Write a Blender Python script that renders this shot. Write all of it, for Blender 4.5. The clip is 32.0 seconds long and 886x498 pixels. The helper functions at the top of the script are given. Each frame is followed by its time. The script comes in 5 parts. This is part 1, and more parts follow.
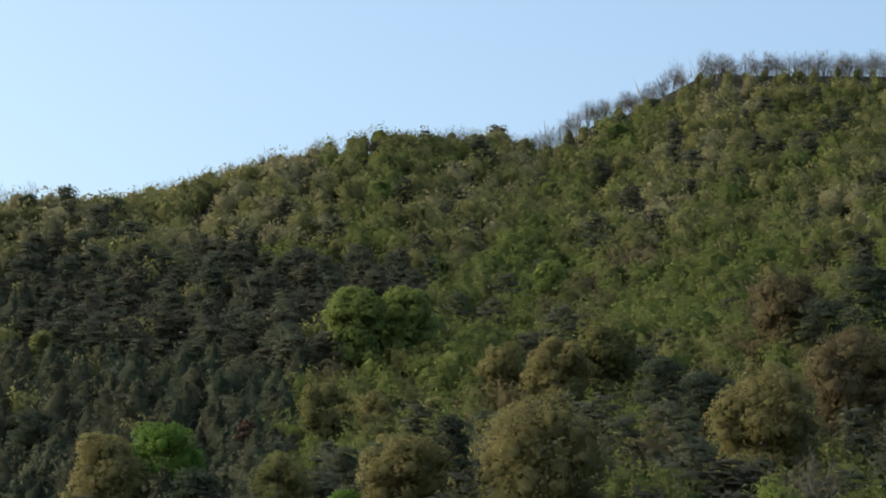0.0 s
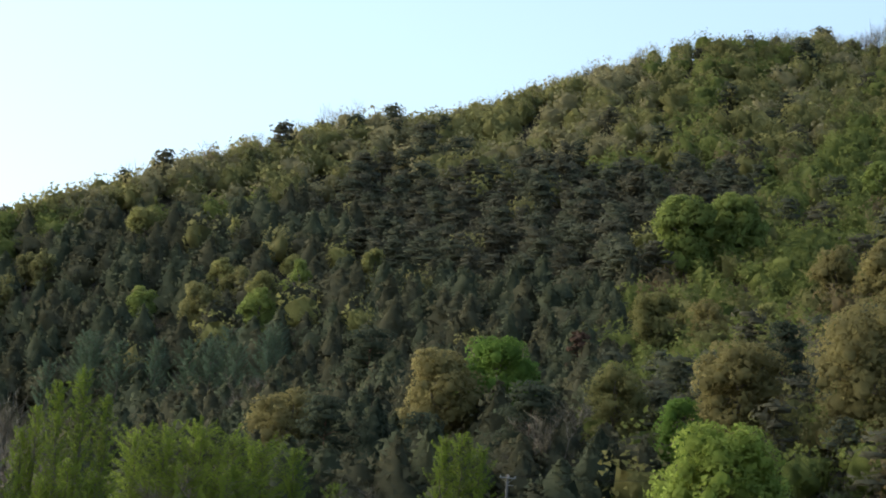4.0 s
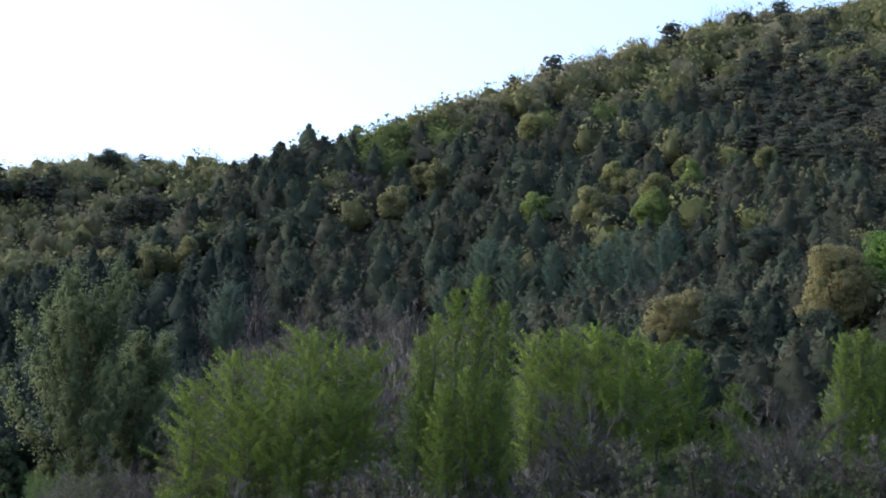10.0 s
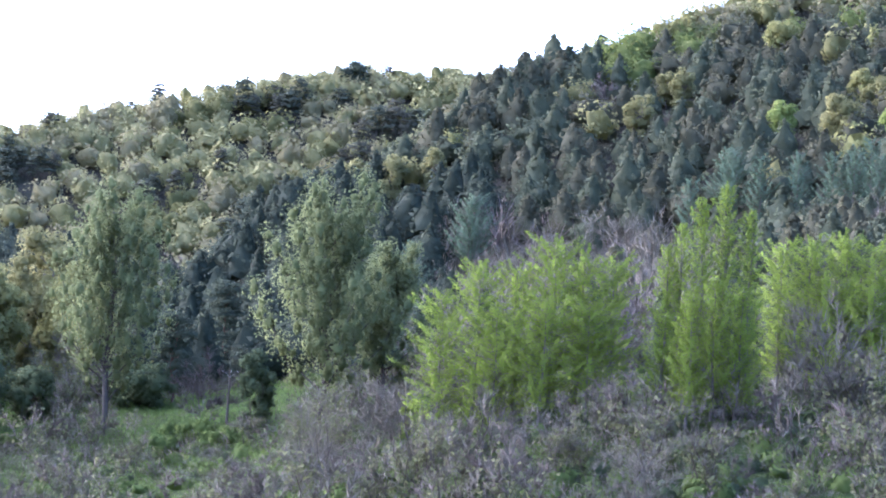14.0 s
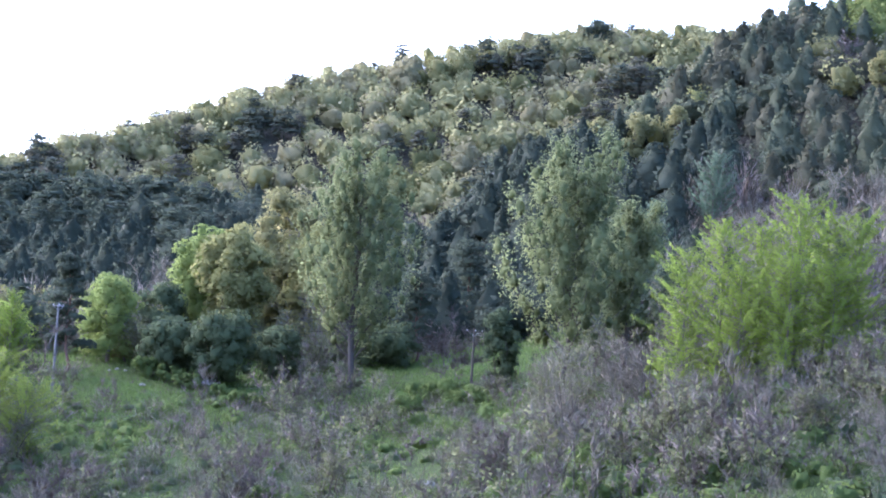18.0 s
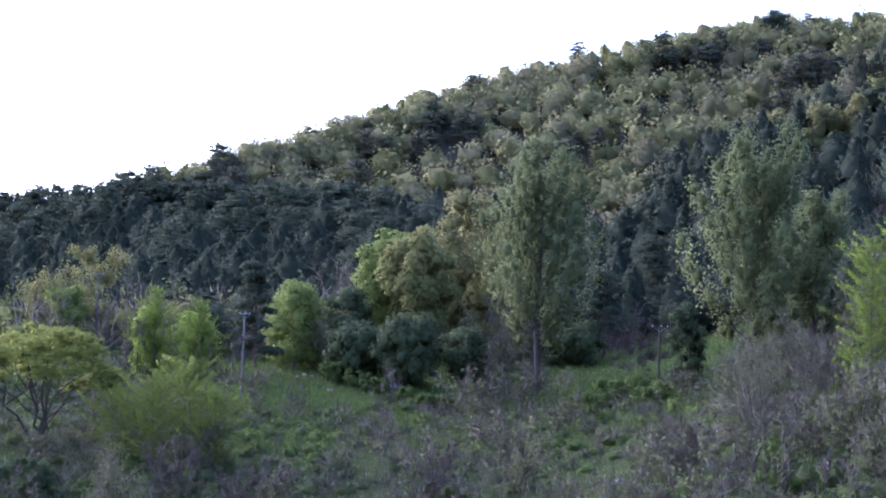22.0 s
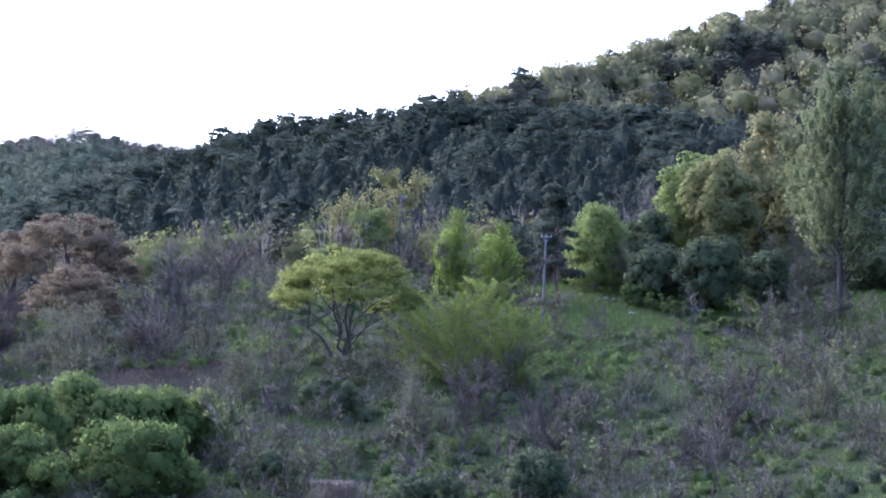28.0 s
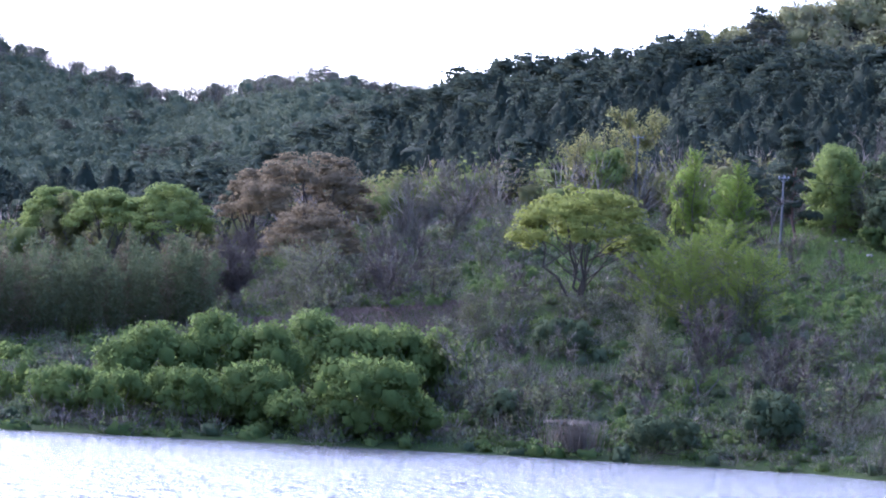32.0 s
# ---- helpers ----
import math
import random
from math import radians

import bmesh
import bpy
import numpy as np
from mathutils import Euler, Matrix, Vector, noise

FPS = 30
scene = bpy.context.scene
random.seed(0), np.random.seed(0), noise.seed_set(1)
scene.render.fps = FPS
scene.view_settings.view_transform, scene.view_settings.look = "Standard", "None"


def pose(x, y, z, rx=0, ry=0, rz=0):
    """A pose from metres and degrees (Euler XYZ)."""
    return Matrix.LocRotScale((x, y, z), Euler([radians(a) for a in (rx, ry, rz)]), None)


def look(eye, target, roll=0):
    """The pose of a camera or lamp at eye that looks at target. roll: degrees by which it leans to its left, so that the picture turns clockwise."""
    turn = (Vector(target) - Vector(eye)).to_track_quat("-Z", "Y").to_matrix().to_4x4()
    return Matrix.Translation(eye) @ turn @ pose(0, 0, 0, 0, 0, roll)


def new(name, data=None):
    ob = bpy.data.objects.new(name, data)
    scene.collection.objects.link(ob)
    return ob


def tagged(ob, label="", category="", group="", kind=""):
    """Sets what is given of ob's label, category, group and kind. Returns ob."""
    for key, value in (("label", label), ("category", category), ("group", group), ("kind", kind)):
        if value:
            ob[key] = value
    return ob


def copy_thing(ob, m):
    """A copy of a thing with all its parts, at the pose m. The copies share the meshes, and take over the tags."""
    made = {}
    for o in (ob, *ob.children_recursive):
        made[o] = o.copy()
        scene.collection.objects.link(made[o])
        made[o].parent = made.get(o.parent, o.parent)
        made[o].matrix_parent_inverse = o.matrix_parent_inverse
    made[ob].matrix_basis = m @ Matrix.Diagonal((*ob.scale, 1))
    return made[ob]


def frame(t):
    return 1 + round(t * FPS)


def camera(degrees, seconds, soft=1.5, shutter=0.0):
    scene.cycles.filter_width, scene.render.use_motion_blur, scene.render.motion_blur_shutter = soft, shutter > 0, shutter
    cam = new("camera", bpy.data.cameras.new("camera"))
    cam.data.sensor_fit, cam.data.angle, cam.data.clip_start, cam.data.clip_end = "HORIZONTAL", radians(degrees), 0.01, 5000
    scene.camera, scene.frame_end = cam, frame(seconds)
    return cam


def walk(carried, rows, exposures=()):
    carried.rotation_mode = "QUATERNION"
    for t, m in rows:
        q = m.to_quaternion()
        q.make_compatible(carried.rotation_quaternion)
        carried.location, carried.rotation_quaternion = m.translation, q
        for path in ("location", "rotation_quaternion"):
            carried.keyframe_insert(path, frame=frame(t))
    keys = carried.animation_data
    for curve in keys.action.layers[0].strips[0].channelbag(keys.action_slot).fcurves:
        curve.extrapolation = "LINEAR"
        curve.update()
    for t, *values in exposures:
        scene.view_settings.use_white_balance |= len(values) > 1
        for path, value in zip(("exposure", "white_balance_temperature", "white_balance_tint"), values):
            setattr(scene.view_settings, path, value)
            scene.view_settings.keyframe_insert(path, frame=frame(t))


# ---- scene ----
EYE = 8.6
PATH = [
    (0.0, 0.000, 12.924, 4.578),
    (0.5, 0.812, 12.775, 4.689),
    (1.0, 1.814, 12.567, 4.754),
    (1.5, 2.904, 12.211, 4.736),
    (2.0, 3.587, 11.939, 4.362),
    (2.5, 4.063, 11.709, 4.249),
    (3.0, 4.856, 11.296, 4.359),
    (3.5, 5.659, 10.968, 4.295),
    (5.5, 8.239, 10.164, 3.103),
    (6.0, 8.803, 10.013, 3.358),
    (6.5, 9.512, 9.854, 3.338),
    (7.0, 10.312, 9.687, 3.267),
    (7.5, 11.020, 9.502, 2.712),
    (8.0, 11.611, 9.372, 2.096),
    (8.5, 12.236, 9.241, 2.375),
    (9.0, 12.882, 9.027, 2.698),
    (9.5, 13.457, 8.690, 2.939),
    (10.0, 14.009, 8.336, 3.231),
    (10.5, 14.551, 8.010, 3.651),
    (11.0, 14.987, 7.643, 3.769),
    (11.5, 15.460, 7.390, 3.846),
    (12.0, 16.028, 7.147, 3.723),
    (12.5, 16.718, 6.925, 3.458),
    (13.0, 17.538, 6.705, 3.606),
    (13.5, 18.133, 6.498, 3.284),
    (14.0, 18.726, 6.303, 3.530),
    (14.5, 19.326, 6.122, 3.342),
    (16.5, 21.854, 5.484, 3.044),
    (17.0, 22.434, 5.370, 3.482),
    (17.5, 22.960, 5.275, 3.543),
    (18.0, 23.436, 5.206, 3.680),
    (18.5, 23.944, 5.151, 3.691),
    (19.0, 24.439, 5.084, 3.536),
    (19.5, 24.999, 5.010, 3.568),
    (20.0, 25.593, 4.972, 3.435),
    (20.5, 26.173, 4.924, 3.241),
    (21.0, 26.728, 4.894, 2.924),
    (21.5, 27.177, 4.871, 2.926),
    (22.0, 27.005, 5.010, 2.197),
    (22.5, 27.036, 5.015, 2.060),
    (23.0, 27.458, 4.956, 1.576),
    (23.5, 28.052, 4.849, 2.035),
    (24.0, 28.485, 4.756, 2.421),
    (24.5, 29.064, 4.614, 2.780),
    (25.0, 29.796, 4.348, 2.708),
    (25.5, 30.331, 4.095, 2.797),
    (27.5, 32.256, 3.380, 2.308),
    (28.0, 32.822, 3.261, 2.666),
    (28.5, 33.321, 3.187, 2.380),
    (29.0, 33.817, 3.165, 2.115),
    (29.5, 34.551, 3.053, 2.100),
    (30.0, 35.311, 2.918, 2.771),
    (30.5, 35.835, 2.718, 3.072),
    (31.0, 36.353, 2.452, 2.913),
    (31.5, 36.853, 2.226, 2.710),
    (32.0, 37.358, 1.853, 3.275),
]
EXPOSURE = [(t, e, k, 5 if t < 5 else 8 if t < 9 else 11 if t < 10 else 29 if t < 20 else 32) for t, e, k in ((0.0, 0.8, 6550), (3.0, 0.9, 6750), (6.0, 1.42, 5700), (8.0, 1.36, 5550), (9.5, 1.0, 5500), (11.0, 2.15, 5150), (12.0, 2.5, 5150), (14.5, 2.97, 5050), (19.0, 2.92, 5050), (23.0, 1.82, 5000), (25.5, 1.62, 5050), (28.0, 2.3, 4950), (32.0, 2.27, 4900))]
cam = camera(17.15, 32.0, soft=1.9)
walk(cam, [(t, pose(0, 0, EYE, 90 + tilt, 0, turn) @ pose(0, 0, 0, 0, 0, lean)) for t, turn, tilt, lean in PATH], EXPOSURE)

# ---- light ----
SUN_BEARING, SUN_HEIGHT = 79.0, 27.0
world = bpy.data.worlds.new("evening_sky")
scene.world = world
world.use_nodes = True
wn = world.node_tree.nodes
sky = wn.new("ShaderNodeTexSky")
sky.sky_type = "NISHITA"
sky.sun_disc = False
sky.sun_elevation = radians(SUN_HEIGHT)
sky.sun_rotation = radians(-SUN_BEARING)
sky.air_density, sky.dust_density, sky.ozone_density = 1.0, 2.5, 1.0
world.node_tree.links.new(sky.outputs[0], wn["Background"].inputs[0])
wn["Background"].inputs[1].default_value = 0.15
sun = new("sun", bpy.data.lights.new("sun", "SUN"))
sun.data.energy, sun.data.angle, sun.data.color = 1.15, radians(110), (1.0, 0.94, 0.85)
sb, sh = radians(SUN_BEARING), radians(SUN_HEIGHT)
sun.matrix_world = look(Vector((-math.sin(sb) * math.cos(sh), math.cos(sb) * math.cos(sh), math.sin(sh))) * 500, (0, 0, 0))


# ---- materials ----
def nodes_of(name):
    m = bpy.data.materials.new(name)
    m.use_nodes = True
    return m, m.node_tree.nodes, m.node_tree.links, m.node_tree.nodes["Principled BSDF"]


def shade_mix(n, l, fac, a, b):
    mix = n.new("ShaderNodeMix")
    mix.data_type = "RGBA"
    for socket, v in ((mix.inputs[0], fac), (mix.inputs[6], a), (mix.inputs[7], b)):
        if isinstance(v, (tuple, float, int)):
            socket.default_value = (*v, 1) if isinstance(v, tuple) else v
        else:
            l.new(v, socket)
    return mix.outputs[2]


def tex_noise(n, l, scale, detail=4.0, rough=0.6):
    co = n.new("ShaderNodeTexCoord")
    t = n.new("ShaderNodeTexNoise")
    t.inputs["Scale"].default_value, t.inputs["Detail"].default_value, t.inputs["Roughness"].default_value = scale, detail, rough
    l.new(co.outputs["Object"], t.inputs["Vector"])
    return t.outputs["Fac"]


def ramp(n, l, value, lo, hi):
    r = n.new("ShaderNodeMapRange")
    l.new(value, r.inputs[0])
    r.inputs[1].default_value, r.inputs[2].default_value = lo, hi
    return r.outputs[0]


def leaf_material(name, c1, c2, thin=0.45):
    """Foliage: two tones mixed leaf by leaf and by a broad drift, with light passing through."""
    c1, c2 = (tuple(1.15 * (0.88 * x + 0.12 * (0.3 * c[0] + 0.6 * c[1] + 0.1 * c[2])) for x in c) for c in (c1, c2))
    m, n, l, b = nodes_of(name)
    geo = n.new("ShaderNodeNewGeometry")
    info = n.new("ShaderNodeObjectInfo")
    drift = ramp(n, l, tex_noise(n, l, 0.12, 3), 0.35, 0.65)
    leaf = shade_mix(n, l, geo.outputs["Random Per Island"], c1, c2)
    tree = shade_mix(n, l, info.outputs["Random"], c1, c2)
    broad = shade_mix(n, l, drift, c2, c1)
    col = shade_mix(n, l, 0.22, shade_mix(n, l, 0.4, broad, tree), leaf)
    grain = tex_noise(n, l, 2.2, 5, 0.7)
    col = shade_mix(n, l, ramp(n, l, grain, 0.38, 0.62), shade_mix(n, l, 0.3, col, tuple(0.7 * x for x in c1)), col)
    bump = n.new("ShaderNodeBump")
    bump.inputs["Strength"].default_value, bump.inputs["Distance"].default_value = 0.25, 0.15
    l.new(grain, bump.inputs["Height"])
    l.new(bump.outputs[0], b.inputs["Normal"])
    l.new(col, b.inputs["Base Color"])
    b.inputs["Roughness"].default_value = 0.8
    b.inputs["Specular IOR Level"].default_value = 0.05
    tr = n.new("ShaderNodeBsdfTranslucent")
    l.new(col, tr.inputs[0])
    ms = n.new("ShaderNodeMixShader")
    ms.inputs[0].default_value = thin
    l.new(b.outputs[0], ms.inputs[1])
    l.new(tr.outputs[0], ms.inputs[2])
    l.new(ms.outputs[0], n["Material Output"].inputs[0])
    return m


def bark_material(name, c1, c2, scale=6.0):
    m, n, l, b = nodes_of(name)
    v = tex_noise(n, l, scale, 6, 0.7)
    l.new(shade_mix(n, l, ramp(n, l, v, 0.35, 0.65), c1, c2), b.inputs["Base Color"])
    b.inputs["Roughness"].default_value = 0.9
    b.inputs["Specular IOR Level"].default_value = 0.12
    bump = n.new("ShaderNodeBump")
    bump.inputs["Strength"].default_value = 0.5
    l.new(v, bump.inputs["Height"])
    l.new(bump.outputs[0], b.inputs["Normal"])
    return m


def ground_material():
    m, n, l, b = nodes_of("grassy_earth")
    wide = ramp(n, l, tex_noise(n, l, 0.05, 4), 0.4, 0.62)
    mid = ramp(n, l, tex_noise(n, l, 0.35, 5), 0.38, 0.62)
    fine = ramp(n, l, tex_noise(n, l, 4.0, 5, 0.7), 0.3, 0.7)
    grass = shade_mix(n, l, fine, (0.038, 0.06, 0.015), (0.06, 0.086, 0.024))
    straw = shade_mix(n, l, fine, (0.032, 0.028, 0.022), (0.055, 0.048, 0.038))
    litter = shade_mix(n, l, fine, (0.016, 0.014, 0.011), (0.035, 0.028, 0.022))
    col = shade_mix(n, l, mid, shade_mix(n, l, wide, grass, straw), litter)
    l.new(shade_mix(n, l, 0.68, col, grass), b.inputs["Base Color"])
    b.inputs["Roughness"].default_value = 0.95
    b.inputs["Specular IOR Level"].default_value = 0.05
    bump = n.new("ShaderNodeBump")
    bump.inputs["Strength"].default_value, bump.inputs["Distance"].default_value = 0.7, 0.2
    l.new(fine, bump.inputs["Height"])
    l.new(bump.outputs[0], b.inputs["Normal"])
    return m


def turf_material():
    m, n, l, b = nodes_of("meadow_turf")
    fine = ramp(n, l, tex_noise(n, l, 3.0, 6, 0.75), 0.3, 0.7)
    wide = ramp(n, l, tex_noise(n, l, 0.25, 4), 0.38, 0.62)
    fresh = shade_mix(n, l, fine, (0.055, 0.09, 0.02), (0.095, 0.145, 0.036))
    l.new(shade_mix(n, l, wide, fresh, shade_mix(n, l, fine, (0.06, 0.075, 0.028), (0.1, 0.11, 0.05))), b.inputs["Base Color"])
    b.inputs["Roughness"].default_value = 1.0
    b.inputs["Specular IOR Level"].default_value = 0.05
    bump = n.new("ShaderNodeBump")
    bump.inputs["Strength"].default_value, bump.inputs["Distance"].default_value = 0.8, 0.25
    l.new(fine, bump.inputs["Height"])
    l.new(bump.outputs[0], b.inputs["Normal"])
    return m


def forest_floor_material():
    m, n, l, b = nodes_of("forest_floor")
    fine = ramp(n, l, tex_noise(n, l, 1.2, 6, 0.7), 0.3, 0.7)
    wide = ramp(n, l, tex_noise(n, l, 0.15, 4), 0.4, 0.6)
    moss = shade_mix(n, l, wide, (0.05, 0.045, 0.034), (0.05, 0.058, 0.034))
    l.new(shade_mix(n, l, fine, moss, (0.095, 0.085, 0.062)), b.inputs["Base Color"])
    b.inputs["Roughness"].default_value = 1.0
    b.inputs["Specular IOR Level"].default_value = 0.05
    bump = n.new("ShaderNodeBump")
    bump.inputs["Strength"].default_value, bump.inputs["Distance"].default_value = 1.0, 0.6
    l.new(fine, bump.inputs["Height"])
    l.new(bump.outputs[0], b.inputs["Normal"])
    return m


def water_material():
    m, n, l, b = nodes_of("lake_water")
    b.inputs["Base Color"].default_value = (0.13, 0.13, 0.13, 1)
    b.inputs["Roughness"].default_value = 0.1
    b.inputs["IOR"].default_value = 1.9
    co = n.new("ShaderNodeTexCoord")
    turn = n.new("ShaderNodeMapping")
    turn.inputs["Rotation"].default_value = (0, 0, radians(-37))
    l.new(co.outputs["Object"], turn.inputs["Vector"])
    mp = n.new("ShaderNodeMapping")
    mp.inputs["Scale"].default_value = (0.8, 0.22, 1.0)
    l.new(turn.outputs[0], mp.inputs["Vector"])
    t = n.new("ShaderNodeTexNoise")
    t.inputs["Scale"].default_value, t.inputs["Detail"].default_value = 1.8, 5
    l.new(mp.outputs[0], t.inputs["Vector"])
    bump = n.new("ShaderNodeBump")
    bump.inputs["Strength"].default_value, bump.inputs["Distance"].default_value = 1.0, 1.0
    l.new(t.outputs["Fac"], bump.inputs["Height"])
    l.new(bump.outputs[0], b.inputs["Normal"])
    return m


GROUND, FLOOR, WATER, TURF = ground_material(), forest_floor_material(), water_material(), turf_material()
OAK = [leaf_material("young_oak_leaves", (0.174, 0.174, 0.051), (0.246, 0.241, 0.082), 0.58),
       leaf_material("fresh_green_leaves", (0.108, 0.138, 0.026), (0.155, 0.18, 0.04), 0.5),
       leaf_material("olive_leaves", (0.13, 0.133, 0.038), (0.175, 0.17, 0.055), 0.5),
       leaf_material("bronze_leaves", (0.119, 0.098, 0.043), (0.162, 0.128, 0.06)),
       leaf_material("grey_green_leaves", (0.225, 0.218, 0.08), (0.31, 0.3, 0.12), 0.6),
       # far hill: distance haze put into the leaf colour as a greyer tone
       leaf_material("hazed_far_leaves", (0.075, 0.095, 0.052), (0.12, 0.142, 0.075)),
       leaf_material("pale_straw_leaves", (0.209, 0.193, 0.083), (0.286, 0.259, 0.127), 0.58)]
YELLOW = [leaf_material("yellow_spring_leaves", (0.185, 0.19, 0.05), (0.26, 0.255, 0.08), 0.55),
          leaf_material("cream_spring_leaves", (0.185, 0.18, 0.06), (0.25, 0.24, 0.085), 0.6)]
PINE = [leaf_material("pine_needles", (0.062, 0.073, 0.045), (0.098, 0.108, 0.065), 0.45),
        leaf_material("old_pine_needles", (0.07, 0.072, 0.045), (0.108, 0.106, 0.067), 0.45)]
CEDAR = [leaf_material("cedar_foliage", (0.066, 0.08, 0.044), (0.096, 0.111, 0.062), 0.5),
         leaf_material("brown_cedar_foliage", (0.075, 0.077, 0.042), (0.102, 0.102, 0.058), 0.5),
         leaf_material("dark_shaded_cedar_foliage", (0.04, 0.053, 0.034), (0.058, 0.073, 0.047), 0.5)]
DARKPINE = leaf_material("dark_needles", (0.043, 0.057, 0.034), (0.066, 0.083, 0.05), 0.48)
TAN = leaf_material("tan_oak_leaves", (0.172, 0.152, 0.05), (0.24, 0.212, 0.075), 0.55)
FRESH = leaf_material("fresh_tree_leaves", (0.15, 0.2, 0.036), (0.225, 0.275, 0.06), 0.55)
GREEN = leaf_material("vivid_green_leaves", (0.09, 0.17, 0.02), (0.14, 0.23, 0.03), 0.55)
LIME = leaf_material("lime_leaves", (0.19, 0.26, 0.03), (0.27, 0.34, 0.05), 0.6)
LEMON = leaf_material("lemon_green_leaves", (0.18, 0.205, 0.025), (0.25, 0.275, 0.045), 0.6)
RUST = leaf_material("rusty_young_leaves", (0.15, 0.115, 0.06), (0.205, 0.16, 0.085), 0.55)
LARCH = leaf_material("larch_needles", (0.15, 0.22, 0.012), (0.21, 0.285, 0.028), 0.6)
LARCH_SOFT = leaf_material("soft_larch_needles", (0.15, 0.205, 0.018), (0.21, 0.265, 0.032), 0.6)
POPLAR = leaf_material("poplar_leaves", (0.13, 0.155, 0.054), (0.18, 0.208, 0.076), 0.6)
TEAL = leaf_material("cypress_foliage", (0.085, 0.135, 0.075), (0.125, 0.18, 0.105), 0.45)
DEADPINE = leaf_material("dead_needles", (0.07, 0.045, 0.03), (0.10, 0.06, 0.04), 0.1)
WILLOW = leaf_material("willow_leaves", (0.11, 0.16, 0.03), (0.18, 0.232, 0.048), 0.58)
IVY = leaf_material("evergreen_leaves", (0.062, 0.084, 0.034), (0.1, 0.128, 0.052), 0.4)
MEADOW = leaf_material("meadow_blades", (0.09, 0.15, 0.026), (0.15, 0.215, 0.045), 0.5)
STRAW = leaf_material("dry_straw", (0.16, 0.135, 0.10), (0.25, 0.215, 0.17))
HAY = leaf_material("dry_purple_grass", (0.10, 0.075, 0.07), (0.16, 0.125, 0.115))
BRAMBLE = leaf_material("bramble_leaves", (0.085, 0.128, 0.026), (0.14, 0.185, 0.042), 0.5)
BUD = leaf_material("budding_leaves", (0.11, 0.125, 0.05), (0.17, 0.175, 0.08))
TWIG = [bark_material("grey_twigs", (0.145, 0.134, 0.104), (0.215, 0.2, 0.16), 2.0), bark_material("purple_twigs", (0.15, 0.126, 0.108), (0.22, 0.19, 0.168), 2.0)]
TWIG_DARK = bark_material("dark_twigs", (0.085, 0.073, 0.063), (0.14, 0.122, 0.108), 2.0)
BARK_DARK = bark_material("dark_bark", (0.05, 0.042, 0.035), (0.10, 0.085, 0.07))
BARK_RED = bark_material("red_pine_bark", (0.09, 0.055, 0.04), (0.16, 0.10, 0.075))
BAMBOO = leaf_material("bamboo_leaves", (0.068, 0.092, 0.035), (0.115, 0.135, 0.057))
BAMBOO_DRY = leaf_material("dry_bamboo_leaves", (0.098, 0.086, 0.046), (0.143, 0.124, 0.065))
CONCRETE = bark_material("pole_concrete", (0.12, 0.115, 0.108), (0.18, 0.175, 0.165), 3.0)
STONE = bark_material("weathered_granite", (0.2, 0.19, 0.175), (0.33, 0.315, 0.29), 5.0)
STEEL = bark_material("galvanised_steel", (0.22, 0.22, 0.22), (0.32, 0.32, 0.32), 3.0)
PORCELAIN = bark_material("insulator_porcelain", (0.35, 0.34, 0.32), (0.5, 0.49, 0.47), 3.0)
RUBBER = bark_material("cable_rubber", (0.02, 0.02, 0.02), (0.04, 0.04, 0.04), 3.0)
BARK = bark_material("grey_bark", (0.10, 0.085, 0.07), (0.20, 0.175, 0.15))

# ---- the lie of the land: bearing in degrees (left of the start), distance in metres from the viewpoint ----
NEAR_R = np.array([190, 215, 235, 262, 300, 340, 380, 430.0])
NEAR_B = np.array([-8, 0, 8, 16, 24, 30, 36, 42, 46.0])
NEAR_EL = np.array([[-3.0, 1.5, 3.5, 5.5, 7.2, 8.3, 9.1, 10.0],
                    [-3.0, 1.0, 2.9, 4.7, 6.4, 7.5, 8.2, 9.0],
                    [-3.0, 0.5, 2.2, 4.0, 5.4, 6.3, 6.9, 7.5],
                    [-3.0, 0.0, 1.5, 3.2, 4.1, 4.7, 5.0, 5.6],
                    [-3.2, -2.6, -1.2, 0.1, 1.3, 2.7, 3.2, 3.8],
                    [-3.3, -2.8, -2.1, -0.9, 0.9, 2.4, 2.9, 3.3],
                    [-3.3, -2.8, -2.1, -0.9, 0.9, 2.0, 2.7, 3.0],
                    [-3.3, -2.8, -2.04, -1.2, 0.0, 0.8, 1.4, 1.8],
                    [-3.3, -2.8, -2.02, -1.3, -0.4, 0.3, 0.9, 1.2]])
# each ridge: bearing, distance, height of its tree line in degrees
MAIN = np.array([(-14, 850, 17.4), (-5, 830, 17.0), (-3.9, 805, 16.5), (-1.8, 750, 15.4), (1.1, 705, 15.22), (3.6, 675, 14.5), (5.5, 650, 13.8),
                 (8.9, 615, 13.1), (12.5, 570, 11.9), (15, 545, 10.85), (17.6, 520, 10.0), (18.4, 510, 9.3), (19.1, 500, 8.4), (20.8, 490, 7.8), (22, 480, 7.2), (25, 465, 4.0), (28, 450, 2.6)])
BACK = np.array([(12, 800, 8.0), (16, 790, 9.9), (20.5, 780, 9.82), (23, 760, 9.38), (25.8, 740, 8.68), (28.3, 720, 7.85), (31, 690, 6.92),
                 (33.3, 660, 6.15), (34.5, 650, 5.4), (36, 640, 4.0), (40, 640, 2.0)])
SPUR = np.array([(20, 520, 2.0), (22, 525, 4.6), (23.5, 530, 5.5), (25, 540, 5.8), (28, 550, 6.0), (31, 560, 5.95), (33.3, 560, 6.08), (36.2, 550, 5.47), (38, 540, 4.86),
                 (39.3, 525, 4.3), (40.4, 510, 3.84), (42.3, 480, 2.9), (46, 460, 1.7)])
